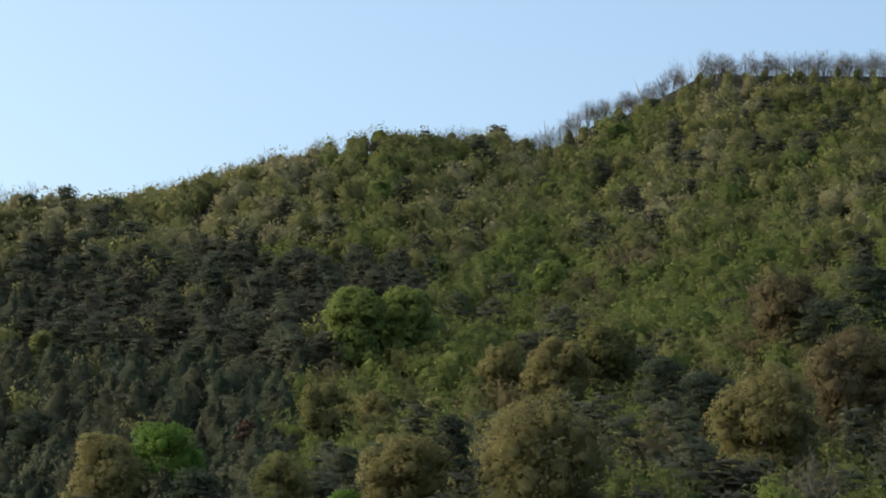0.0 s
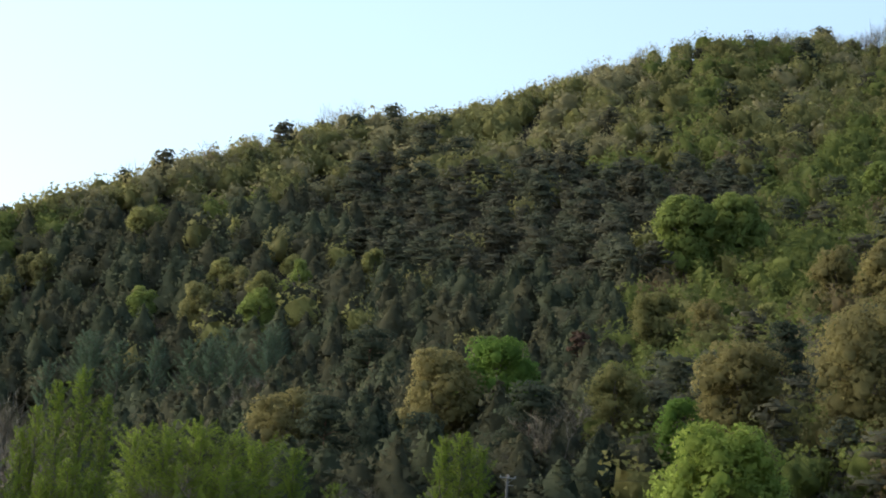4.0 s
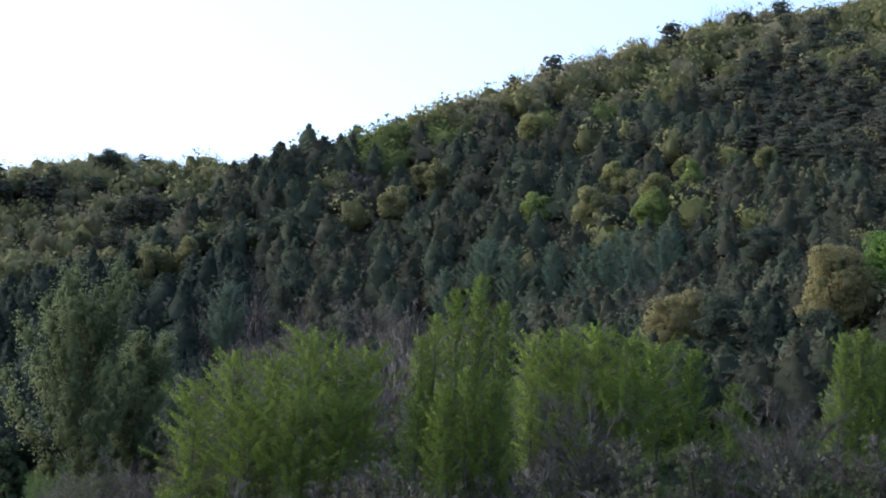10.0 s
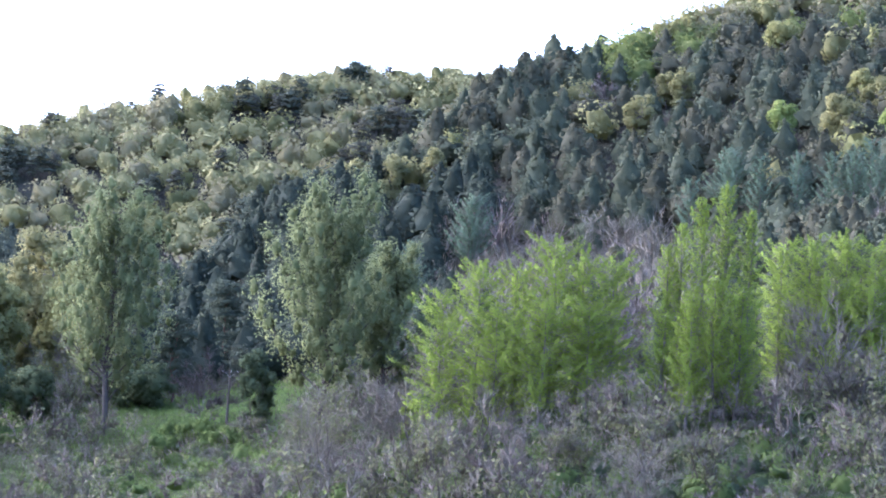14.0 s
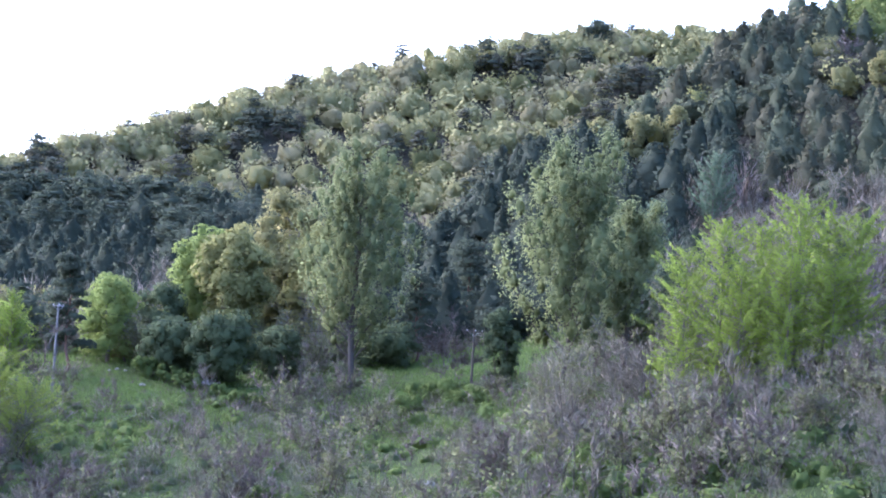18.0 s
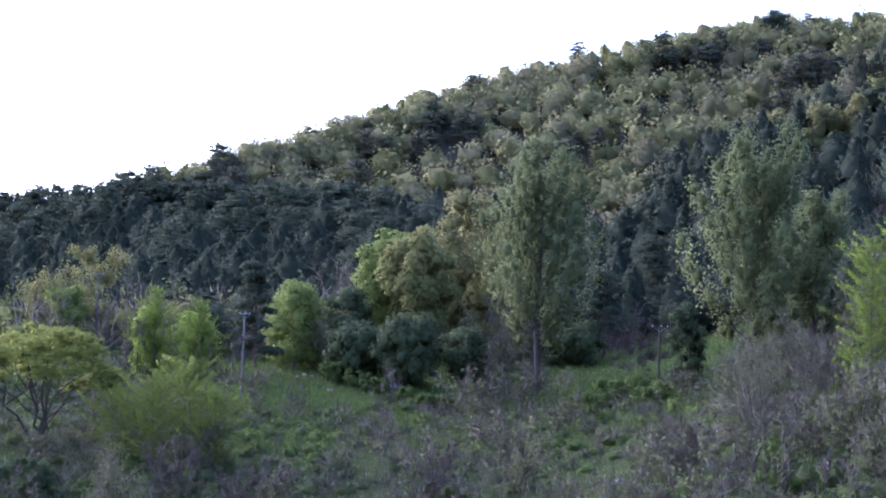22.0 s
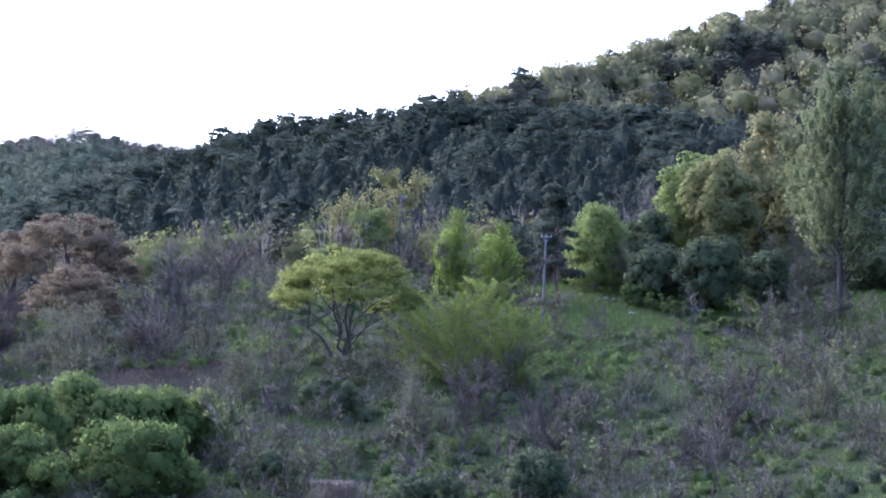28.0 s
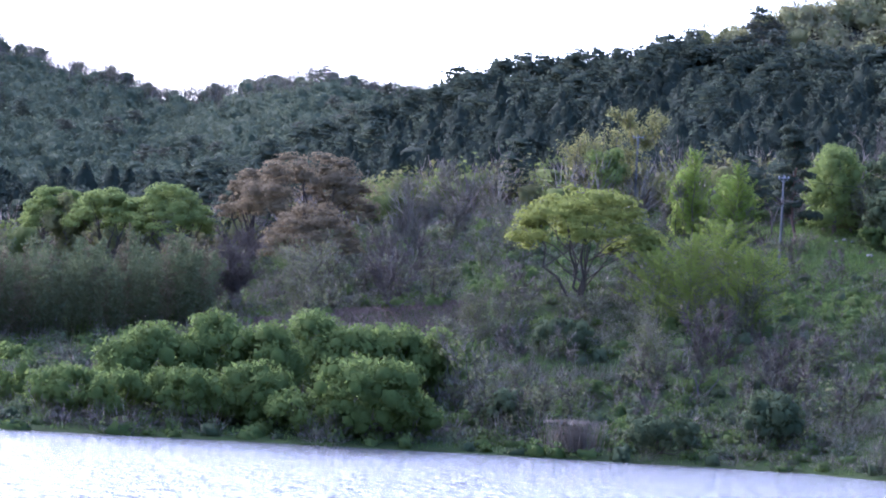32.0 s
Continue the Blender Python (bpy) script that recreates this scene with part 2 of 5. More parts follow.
FAR = np.array([(34, 950, 4.4), (38, 950, 5.03), (40, 950, 5.28), (41.4, 950, 4.95), (42.85, 950, 4.64), (44, 950, 4.95), (46.2, 950, 5.48), (52, 950, 7.0)])
HILLS = ((MAIN, 430.0, 4.6), (BACK, 600.0, 4.6), (FAR, 640.0, 4.8), (SPUR, 430.0, 6.5))


def near_height(b, r):
    b = np.clip(b, NEAR_B[0], NEAR_B[-1])
    i = np.clip(np.searchsorted(NEAR_B, b) - 1, 0, len(NEAR_B) - 2)
    u = (b - NEAR_B[i]) / (NEAR_B[i + 1] - NEAR_B[i])
    rr = np.clip(r, NEAR_R[0], NEAR_R[-1])
    j = np.clip(np.searchsorted(NEAR_R, rr) - 1, 0, len(NEAR_R) - 2)
    v = (rr - NEAR_R[j]) / (NEAR_R[j + 1] - NEAR_R[j])
    e = (1 - u) * ((1 - v) * NEAR_EL[i, j] + v * NEAR_EL[i, j + 1]) + u * ((1 - v) * NEAR_EL[i + 1, j] + v * NEAR_EL[i + 1, j + 1])
    return EYE + rr * np.tan(np.radians(e))


def hill_height(ridge, foot, b, r, tree, power=0.85):
    top = np.interp(b, ridge[:, 0], ridge[:, 2])
    rm = np.interp(b, ridge[:, 0], ridge[:, 1])
    zf = near_height(b, np.full_like(b, 430.0))
    ef = np.degrees(np.arctan2(zf - EYE, foot))
    et = top - np.degrees(tree / rm)
    u = np.clip((r - foot) / (rm - foot), 0, 1)
    e = ef + (et - ef) * u ** power
    z = EYE + np.minimum(r, rm) * np.tan(np.radians(e)) - 0.28 * np.clip(r - rm, 0, None)
    return np.where(r < foot, -50.0, z)


def roll_noise(x, y):
    return np.sin(x * 0.043 + 1.3 * np.sin(y * 0.031)) * np.sin(y * 0.052 + 0.7) + 0.5 * np.sin(x * 0.11 + y * 0.07)


def land(b, r):
    """Height of the ground at a bearing and a distance."""
    b, r = np.broadcast_arrays(np.asarray(b, float), np.asarray(r, float))
    z = near_height(b, r)
    for ridge, foot, tree in HILLS:
        z = np.maximum(z, hill_height(ridge, foot, b, r, tree))
    a = np.radians(b)
    z = z + np.clip((r - 240) / 80, 0, 1) * 0.7 * roll_noise(-np.sin(a) * r, np.cos(a) * r)
    bed = np.interp(r, [0, 5, 9, 30, 190], [7.0, 7.0, 6.2, -2.5, -2.6])
    return np.where(r < 190, bed, z)


def place(b, r):
    a = np.radians(b)
    return np.stack([-np.sin(a) * r, np.cos(a) * r, land(b, r)], -1)


def mesh_of(name, verts, faces, mats=(), idx=None, smooth=False, normals=None):
    me = bpy.data.meshes.new(name)
    k = faces.shape[1]
    me.vertices.add(len(verts))
    me.vertices.foreach_set("co", np.ascontiguousarray(verts, np.float32).ravel())
    me.loops.add(faces.size)
    me.loops.foreach_set("vertex_index", np.ascontiguousarray(faces, np.int32).ravel())
    me.polygons.add(len(faces))
    me.polygons.foreach_set("loop_start", np.arange(0, faces.size, k, dtype=np.int32))
    for m in mats:
        me.materials.append(m)
    if idx is not None:
        me.polygons.foreach_set("material_index", np.ascontiguousarray(idx, np.int32))
    if smooth:
        me.polygons.foreach_set("use_smooth", np.ones(len(faces), bool))
    me.update(calc_edges=True)
    if normals is not None:
        at = me.attributes.new("custom_normal", "FLOAT_VECTOR", "POINT")
        at.data.foreach_set("vector", np.ascontiguousarray(normals, np.float32).ravel())
    return me


def build_ground():
    bs = np.concatenate([np.arange(-180, -16, 4.0), np.arange(-16, 54, 0.4), np.arange(54, 180, 4.0)])
    rs = np.concatenate([[0.01, 0.5, 3, 5, 7, 9, 12, 20, 30, 90, 160, 190], np.arange(195, 440, 5.0), np.arange(440, 1000, 10.0), [1050, 1150, 1400, 1600, 2200, 3500]])
    B, R = np.meshgrid(bs, rs, indexing="ij")
    v = place(B.ravel(), R.ravel())
    nb, nr = len(bs), len(rs)
    i, j = np.meshgrid(np.arange(nb), np.arange(nr - 1), indexing="ij")
    i2 = (i + 1) % nb
    f = np.stack([i * nr + j, i * nr + j + 1, i2 * nr + j + 1, i2 * nr + j], -1).reshape(-1, 4)
    wooded = (R > np.interp(B, [-10, 10, 16, 20, 22, 31, 36, 40, 46], [285, 285, 296, 330, 356, 352, 372, 380, 388]))[:, :-1].reshape(-1)
    lawn = (((B > 26.4) & (B < 31.0) & (R > 320)) | ((B > 21.4) & (B < 25) & (R > 322))) & (R < 354)
    cover = np.where(lawn[:, :-1].reshape(-1), 2, wooded.astype(int))
    tagged(new("ground", mesh_of("ground", v, f, [GROUND, FLOOR, TURF], cover, smooth=True)), "grassy bank rising from the lake to steep wooded hills", "ground", kind="structure")


def build_water():
    n = 72
    a = np.linspace(0, 2 * np.pi, n, endpoint=False)
    v = np.concatenate([[(0, 0, 0)], np.stack([300 * np.cos(a), 300 * np.sin(a), 0 * a], -1)])
    f = np.stack([np.zeros(n, int), 1 + np.arange(n), 1 + (np.arange(n) + 1) % n], -1)
    tagged(new("water", mesh_of("water", v, f, [WATER])), "pale rippled lake water reflecting the white sky", "water", kind="structure")


build_ground()
build_water()

# ---- foliage shapes: each is vertices, four-sided faces, and soft normals ----
rng = np.random.default_rng(7)


def unit(n):
    v = rng.normal(size=(n, 3))
    return v / np.linalg.norm(v, axis=1)[:, None]


def unify(v):
    return v / np.maximum(np.linalg.norm(v, axis=-1, keepdims=True), 1e-6)


def leaves(centres, normals, size, stretch=1.6, tilt=0.6, soft=0.88, tri=False, along=None):
    """Pointed leaf tufts round the given places, facing roughly along the normals."""
    n = len(centres)
    nn = unify(normals + tilt * rng.normal(size=(n, 3)))
    a = unify(np.cross(nn, unit(n) if along is None else np.cross(along + 0.25 * rng.normal(size=(n, 3)), nn)))
    b = np.cross(nn, a)
    s = (size * rng.uniform(0.6, 1.3, n))[:, None]
    a, b = a * s * stretch ** 0.5, b * s / stretch ** 0.5
    k = 3 if tri else 4
    v = np.stack([centres - a, centres - b * 1.15, centres + a * 0.7 + b] if tri else [centres - a, centres - b, centres + a, centres + b * 0.9 - 0.15 * a], 1)
    no = unify(unify(normals) * soft + np.array([0, 0, 0.12]) + nn * (1 - soft))
    return v.reshape(-1, 3), np.arange(k * n).reshape(n, k), np.repeat(no, k, 0)


def blades(base, way, length, width, tri=False):
    """Thin straight twigs or stalks."""
    n = len(base)
    side = unify(np.cross(way, unit(n))) * (np.ones(n) * width)[:, None] / 2
    tip = base + unify(way) * (np.ones(n) * length)[:, None]
    k = 3 if tri else 4
    v = np.stack([base - side * 1.2, base + side * 1.2, tip] if tri else [base - side, base + side, tip + side * 0.4, tip - side * 0.4], 1)
    no = unify(unit(n) + np.array([0, 0, 0.8]))
    return v.reshape(-1, 3), np.arange(k * n).reshape(n, k), np.repeat(no, k, 0)


def tube(points, radii, sides=5):
    """A tapered limb along the points."""
    p = np.asarray(points, float)
    d = unify(np.gradient(p, axis=0))
    a = unify(np.cross(d, np.array([0.31, 0.52, 0.11])))
    b = np.cross(d, a)
    th = np.linspace(0, 2 * np.pi, sides, endpoint=False)
    ring = np.cos(th)[None, :, None] * a[:, None] + np.sin(th)[None, :, None] * b[:, None]
    v = p[:, None] + ring * np.asarray(radii)[:, None, None]
    i, j = np.meshgrid(np.arange(len(p) - 1), np.arange(sides), indexing="ij")
    j2 = (j + 1) % sides
    f = np.stack([i * sides + j, i * sides + j2, (i + 1) * sides + j2, (i + 1) * sides + j], -1).reshape(-1, 4)
    return v.reshape(-1, 3), f, ring.reshape(-1, 3)


def joined(pieces):
    V, F, N, o = [], [], [], 0
    for v, f, n in pieces:
        V.append(v), F.append(f + o), N.append(n)
        o += len(v)
    return np.concatenate(V), np.concatenate(F), np.concatenate(N)


def bough(start, end, sag=0.0, wander=0.06, k=6):
    """A limb's line from start to end, rising early or late by sag, a little crooked."""
    t = np.linspace(0, 1, k)[:, None]
    s, e = np.asarray(start, float), np.asarray(end, float)
    ln = np.linalg.norm(e - s)
    p = s + (e - s) * t + np.array([0, 0, 1.0]) * sag * ln * t * (1 - t) * 4 * 0.25
    w = rng.normal(size=(k, 3)) * wander * ln
    w[0] = w[-1] = 0
    return p + w


def lump_leaves(c, rad, flat, n, size, centre, stretch=1.5, tri=False, loose=1.0):
    """Leaf tufts clothing lumps; flat squeezes each lump's height."""
    m = len(c)
    k = rng.choice(m, n, p=rad ** 2 / (rad ** 2).sum())
    d = unit(n)
    d[:, 2] = np.where(d[:, 2] < -0.7, -d[:, 2], d[:, 2])
    p = c[k] + d * (rad[k] * (1 - loose * (1 - rng.uniform(0.3, 1.44, n) ** 0.5)))[:, None] * np.array([1, 1, flat])
    return leaves(p, unify(unify(p - centre) * 0.55 + unify(d / np.array([1, 1, flat])) * 0.8), size, stretch, tri=tri)


def broad_lumps(w, h, base, m):
    c = unit(m) * rng.uniform(0.45, 0.78, (m, 1))
    c[:, 2] = np.where(c[:, 2] < -0.62, -c[:, 2], c[:, 2])
    c = c * np.array([w / 2, w / 2, (h - base) / 2]) + np.array([0, 0, base + (h - base) * 0.5])
    rad = rng.uniform(0.17, 0.27, m) * min(w, 1.4 * (h - base))
    over = c[:, 2] + rad - h
    c[:, 2] -= np.clip(over, 0, None)
    return c, rad


def reach(d, c, rad, flat, centre, least):
    """How far the lumps stretch from the centre in each direction, and which lump is outermost."""
    q = np.array([1, 1, 1 / flat])
    dd, oc = d * q, (c - centre) * q
    a = (dd ** 2).sum(1)[:, None]
    bq = dd @ oc.T
    disc = bq ** 2 - a * ((oc ** 2).sum(1) - rad ** 2)[None]
    t = np.where(disc > 0, (bq + np.sqrt(np.maximum(disc, 0))) / a, 0)
    return np.maximum(t.max(1), least), t.argmax(1)


def grid_faces(seg, rings):
    """Triangles of a cap: a top point, then rings."""
    j = np.arange(seg)
    top = np.stack([0 * j, 1 + j, 1 + (j + 1) % seg], -1)
    i, j = np.meshgrid(np.arange(rings - 1), np.arange(seg), indexing="ij")
    j2 = (j + 1) % seg
    p, q, r, t = 1 + i * seg + j, 1 + i * seg + j2, 1 + (i + 1) * seg + j2, 1 + (i + 1) * seg + j
    return np.concatenate([top, np.stack([p, t, r], -1).reshape(-1, 3), np.stack([p, r, q], -1).reshape(-1, 3)])


def puffs(c, rad, flat, centre, shrink=0.85, seg=8, rings=4, low=0.9, rough=0.12):
    """A rough rounded body for every lump of a crown."""
    m = len(c)
    th = np.linspace(0, np.pi * low, rings + 1)[1:]
    ph = np.arange(seg) * 2 * np.pi / seg
    d = np.concatenate([[(0, 0, 1.0)], np.stack([np.sin(th)[:, None] * np.cos(ph), np.sin(th)[:, None] * np.sin(ph), np.cos(th)[:, None] + 0 * ph], -1).reshape(-1, 3)])
    k = len(d)
    dd = unify(d[None] + rng.normal(size=(m, k, 3)) * 0.12)
    p = c[:, None] + dd * (rad[:, None] * shrink * (1 + rough * np.clip(rng.normal(size=(m, k)), -1.6, 1.6)))[..., None] * np.array([1, 1, flat])
    no = unify(dd * 0.75 + 0.55 * unify(p - centre) + np.array([0, 0, 0.15]) + 0.2 * rng.normal(size=p.shape))
    f = grid_faces(seg, rings)
    return p.reshape(-1, 3), (f[None] + (np.arange(m) * k)[:, None, None]).reshape(-1, 3), no.reshape(-1, 3)


def hull(c, rad, flat, centre, least, shrink=0.92, seg=11, rings=6, low=0.76, rough=0.09):
    """The closed body of a crown under its leaves."""
    th = np.linspace(0, np.pi * low, rings + 1)[1:]
    ph = np.arange(seg) * 2 * np.pi / seg
    d = np.concatenate([[(0, 0, 1.0)], np.stack([np.sin(th)[:, None] * np.cos(ph), np.sin(th)[:, None] * np.sin(ph), np.cos(th)[:, None] + 0 * ph], -1).reshape(-1, 3)])
    d = unify(d + rng.normal(size=d.shape) * 0.25 / seg)
    t, k = reach(d, c, rad, flat, centre, least)
    v = centre + d * (t * shrink * (1 + rough * np.clip(rng.normal(size=len(d)), -1.6, 1.6)))[:, None]
    no = unify(unify(v - c[k]) + d * 0.8 + np.array([0, 0, 0.3]) + 0.25 * rng.normal(size=d.shape))
    return v, grid_faces(seg, rings), no


def dome_leaves(c, rad, flat, centre, least, n, size, stretch=1.7, spread=0.09):
    """Leaf tufts all over the outside of a lumpy crown, tips upward."""
    d = unit(n)
    d[:, 2] = np.where(d[:, 2] < -0.4, -d[:, 2], d[:, 2])
    t, k = reach(d, c, rad, flat, centre, least)
    p = centre + d * (t * (0.94 + spread * np.clip(rng.normal(size=n), -1.5, 1.2)))[:, None]
    no = unify(unify((p - c[k]) / np.array([1, 1, flat])) + d * 0.8 + np.array([0, 0, 0.1]))
    return leaves(p, no, size, stretch, 0.6, 0.93, True, along=no * 0.6 + np.array([0, 0, 0.8]))


def broad_crown(w, h, base, n, size, m=12, seg=9, rings=4):
    c, rad = broad_lumps(w, h, base, m)
    c[:, 2] = np.where(c[:, 2] < base + 0.3 * (h - base), c[:, 2] + 0.35 * (h - base), c[:, 2])
    rad = rad * rng.uniform(0.75, 1.15, m)
    mid = np.array([0, 0, base + 0.3 * (h - base)])
    return joined([hull(c, rad, 1.0, mid, 0.28 * w, 0.72, seg, rings), dome_leaves(c, rad, 1.0, mid, 0.28 * w, n, size, 1.5, 0.1)])


def cone_crown(w, h, base, n, size, whorls=11, rough=0.18, seg=7, rings=5):
    """A conifer: a ragged tapering body, with tufts on its boughs."""
    lean = rng.normal(size=2) * 0.03 * h
    bulge = rng.uniform(1.4, 2.6)
    u = 1 - np.arange(1, rings + 1) / rings
    a = np.arange(seg) * 2 * np.pi / seg + rng.uniform(0, 1, (rings, 1))
    lobe = 1 + rough * np.sin(3 * a + 4.1 * np.arange(rings)[:, None]) + 0.17 * np.clip(rng.normal(size=(rings, seg)), -1.6, 1.6)
    rr = (1 - u ** bulge)[:, None] * w / 2 * 0.55 * lobe
    z = base + (u[:, None] + rng.uniform(-0.4, 0.4, (rings, seg)) / rings) * (h - base)
    ring = np.stack([np.cos(a) * rr + lean[0] * u[:, None], np.sin(a) * rr + lean[1] * u[:, None], z], -1).reshape(-1, 3)
    v = np.concatenate([[(lean[0], lean[1], h)], ring])
    no = unify(np.concatenate([[(0, 0, 1.0)], np.stack([np.cos(a), np.sin(a), 0.5 + 0 * a], -1).reshape(-1, 3)]) + 0.35 * rng.normal(size=v.shape))
    t = rng.uniform(0, 1, n) ** 0.85
    b = rng.uniform(0, 2 * np.pi, n)
    q = (1 - t ** bulge) * w / 2 * (1 + rough * np.sin(3 * b + 9 * np.floor(t * whorls))) * rng.uniform(0.6, 1.14, n) + 0.05
    out = np.stack([np.cos(b), np.sin(b), 0 * b], -1)
    p = out * q[:, None] + np.stack([lean[0] * t, lean[1] * t, base + t * (h - base) - 0.12 * q], -1)
    return joined([(v, grid_faces(seg, rings), no), leaves(p, out * 0.85 + np.array([0, 0, 0.3]), size, 1.7, 0.7, 0.72, True, along=out * 0.7 + np.array([0, 0, 0.55]))])


def pine_pads(w, h, base, m):
    a = np.arange(m) * 2.4 + rng.uniform(-0.5, 0.5, m)
    u = np.linspace(0.05, 0.97, m)
    rr = w / 2 * 0.66 * np.sqrt(np.clip(1.05 - u, 0.02, 1)) * rng.uniform(0.55, 1.1, m)
    c = np.stack([np.cos(a) * rr, np.sin(a) * rr, base + u * (h - base) * 0.95], -1)
    return c, w * rng.uniform(0.19, 0.28, m)


def pine_crown(w, h, base, n, size, m=9):
    c, rad = pine_pads(w, h, base, m)
    mid = np.array([0, 0, base - 2.0])
    return joined([puffs(c, rad * 1.15, 0.34, mid, 0.65, 5, 2, 0.6, 0.16), lump_leaves(c, rad * 1.15, 0.42, n, size, mid, 1.8, True, 0.4), blades(np.zeros((2, 3)), np.array([[0.02, 0, 1], [0, 0.02, 1.0]]), h * 0.9, 0.35, True)])


def bare_crown(w, h, base, n, long, thick):
    """A fan of fine bare twigs."""
    d = unit(n)
    d[:, 2] = np.abs(d[:, 2])
    p = d * rng.uniform(0.25, 0.85, (n, 1)) * np.array([w / 2, w / 2, h - base]) + np.array([0, 0, base])
    way = unify(d + 0.45 * rng.normal(size=(n, 3)) + np.array([0, 0, 0.5]))
    return blades(p, way, rng.uniform(0.5, 1.2, n) * long, thick, True)


def stuff(name, templates, bearings, dists, scales, mats, choice, label, category, sink=0.0):
    """Many plants of a far wood or of the undergrowth, joined into one mesh."""
    pos = place(bearings, dists)
    pos[:, 2] -= sink
    turn = rng.uniform(0, 2 * np.pi, len(pos))
    pick = rng.integers(0, len(templates), len(pos))
    V, F, N, M, off = [], [], [], [], 0
    for t, (tv, tf, tn) in enumerate(templates):
        sel = np.where(pick == t)[0]
        if not len(sel):
            continue
        c, s = np.cos(turn[sel])[:, None], np.sin(turn[sel])[:, None]
        sc = scales[sel]
        x = (tv[None, :, 0] * c - tv[None, :, 1] * s) * sc[:, :1] + pos[sel, :1]
        y = (tv[None, :, 0] * s + tv[None, :, 1] * c) * sc[:, :1] + pos[sel, 1:2]
        z = tv[None, :, 2] * sc[:, 1:2] + pos[sel, 2:3]
        V.append(np.stack([x, y, z], -1).reshape(-1, 3))
        N.append(np.stack([tn[None, :, 0] * c - tn[None, :, 1] * s, tn[None, :, 0] * s + tn[None, :, 1] * c, np.broadcast_to(tn[None, :, 2], x.shape)], -1).reshape(-1, 3))
        F.append((tf[None] + (np.arange(len(sel)) * len(tv))[:, None, None]).reshape(-1, tf.shape[1]) + off)
        M.append(np.repeat(choice[sel], len(tf)))
        off += len(sel) * len(tv)
    ob = new(name, mesh_of(name, np.concatenate(V), np.concatenate(F), mats, np.concatenate(M), normals=np.concatenate(N)))
    return tagged(ob, label, category, kind="stuff")


def scatter(b0, b1, r0, r1, spacing):
    """Places spread evenly, with jitter, over a sector."""
    out = []
    r = r0
    while r < r1:
        step = np.degrees(spacing / r)
        bs = np.arange(b0, b1, step)
        out.append(np.stack([bs + rng.uniform(-0.42, 0.42, len(bs)) * step, r + rng.uniform(-0.42, 0.42, len(bs)) * spacing], -1))
        r += spacing
    return np.concatenate(out)


def rise(b, r):
    """How high the ground lies above the viewpoint, in degrees."""
    return np.degrees(np.arctan2(land(b, r) - EYE, r))


def seen(b, r, tree):
    """Whether the top of a tree there stands clear of the land before it."""
    best = np.full(len(b), -9.0)
    for k in np.linspace(0.3, 0.985, 40):
        best = np.maximum(best, rise(b, r * k))
    return np.degrees(np.arctan2(land(b, r) + tree - EYE, r)) > best + 0.02


# ---- single trees and bushes ----
def part(name, shape, material, parent, label=""):
    v, f, n = shape
    ob = new(name, mesh_of(name, v, f, [material], normals=n))
    ob.parent = parent
    return tagged(ob, label)


def thing(name, b, r, label, category, group=""):
    ob = new(name)
    ob.empty_display_size = 0.5
    ob.matrix_basis = Matrix.Translation(place(b, r)) @ pose(0, 0, 0, 0, 0, b)
    return tagged(ob, label, category, group)


def broadleaf_tree(name, b, r, h, w, leaf, label, bark=None, size=0.155, low=0.03, flat=0.85, cover=1.0, limbs=8, group="broadleaf trees by the lake"):
    ob = thing(name, b, r, label, "tree", group)
    base = h * low
    m = int(np.clip(w * h / 2.4, 28, 110))
    c, rad = broad_lumps(w, h, base, m)
    rad = rad * 0.74 * (40 / m) ** 0.3
    ring = rng.uniform(0, 2 * np.pi, 9)
    c = np.concatenate([c, np.stack([np.cos(ring) * 0.3 * w, np.sin(ring) * 0.3 * w, np.full(9, base + 0.12 * (h - base))], -1)])
    rad = np.concatenate([rad, np.full(9, 0.17 * w)])
    tr = 0.022 * h + 0.05
    top = np.array([rng.normal() * 0.03 * w, rng.normal() * 0.03 * w, h * 0.72])
    stem = bough((0, 0, -0.4), top, 0, 0.02, 7)
    part("trunk", tube(stem, np.linspace(tr, tr * 0.3, 7), 7), bark or BARK, ob)
    for k in rng.permutation(m)[:limbs]:
        s = stem[rng.integers(2, 5)]
        part("limb", tube(bough(s, c[k], 0.3, 0.05), np.linspace(tr * 0.5, tr * 0.12, 6), 5), bark or BARK, ob)
    n = int(cover * np.clip(w * h * 68, 1800, 13000))
    mid = np.array([0, 0, base + 0.15 * (h - base)])
    size = size * float(np.clip((w * h / 110) ** 0.5, 1.0, 1.35)) * (1.0 if r < 400 else 1.25)
    part("crown", joined([puffs(c, rad, flat, mid, 0.5, 6, 3), lump_leaves(c, rad, flat, n, size, mid, 1.6, True, 0.5)]), leaf, ob)
    return ob


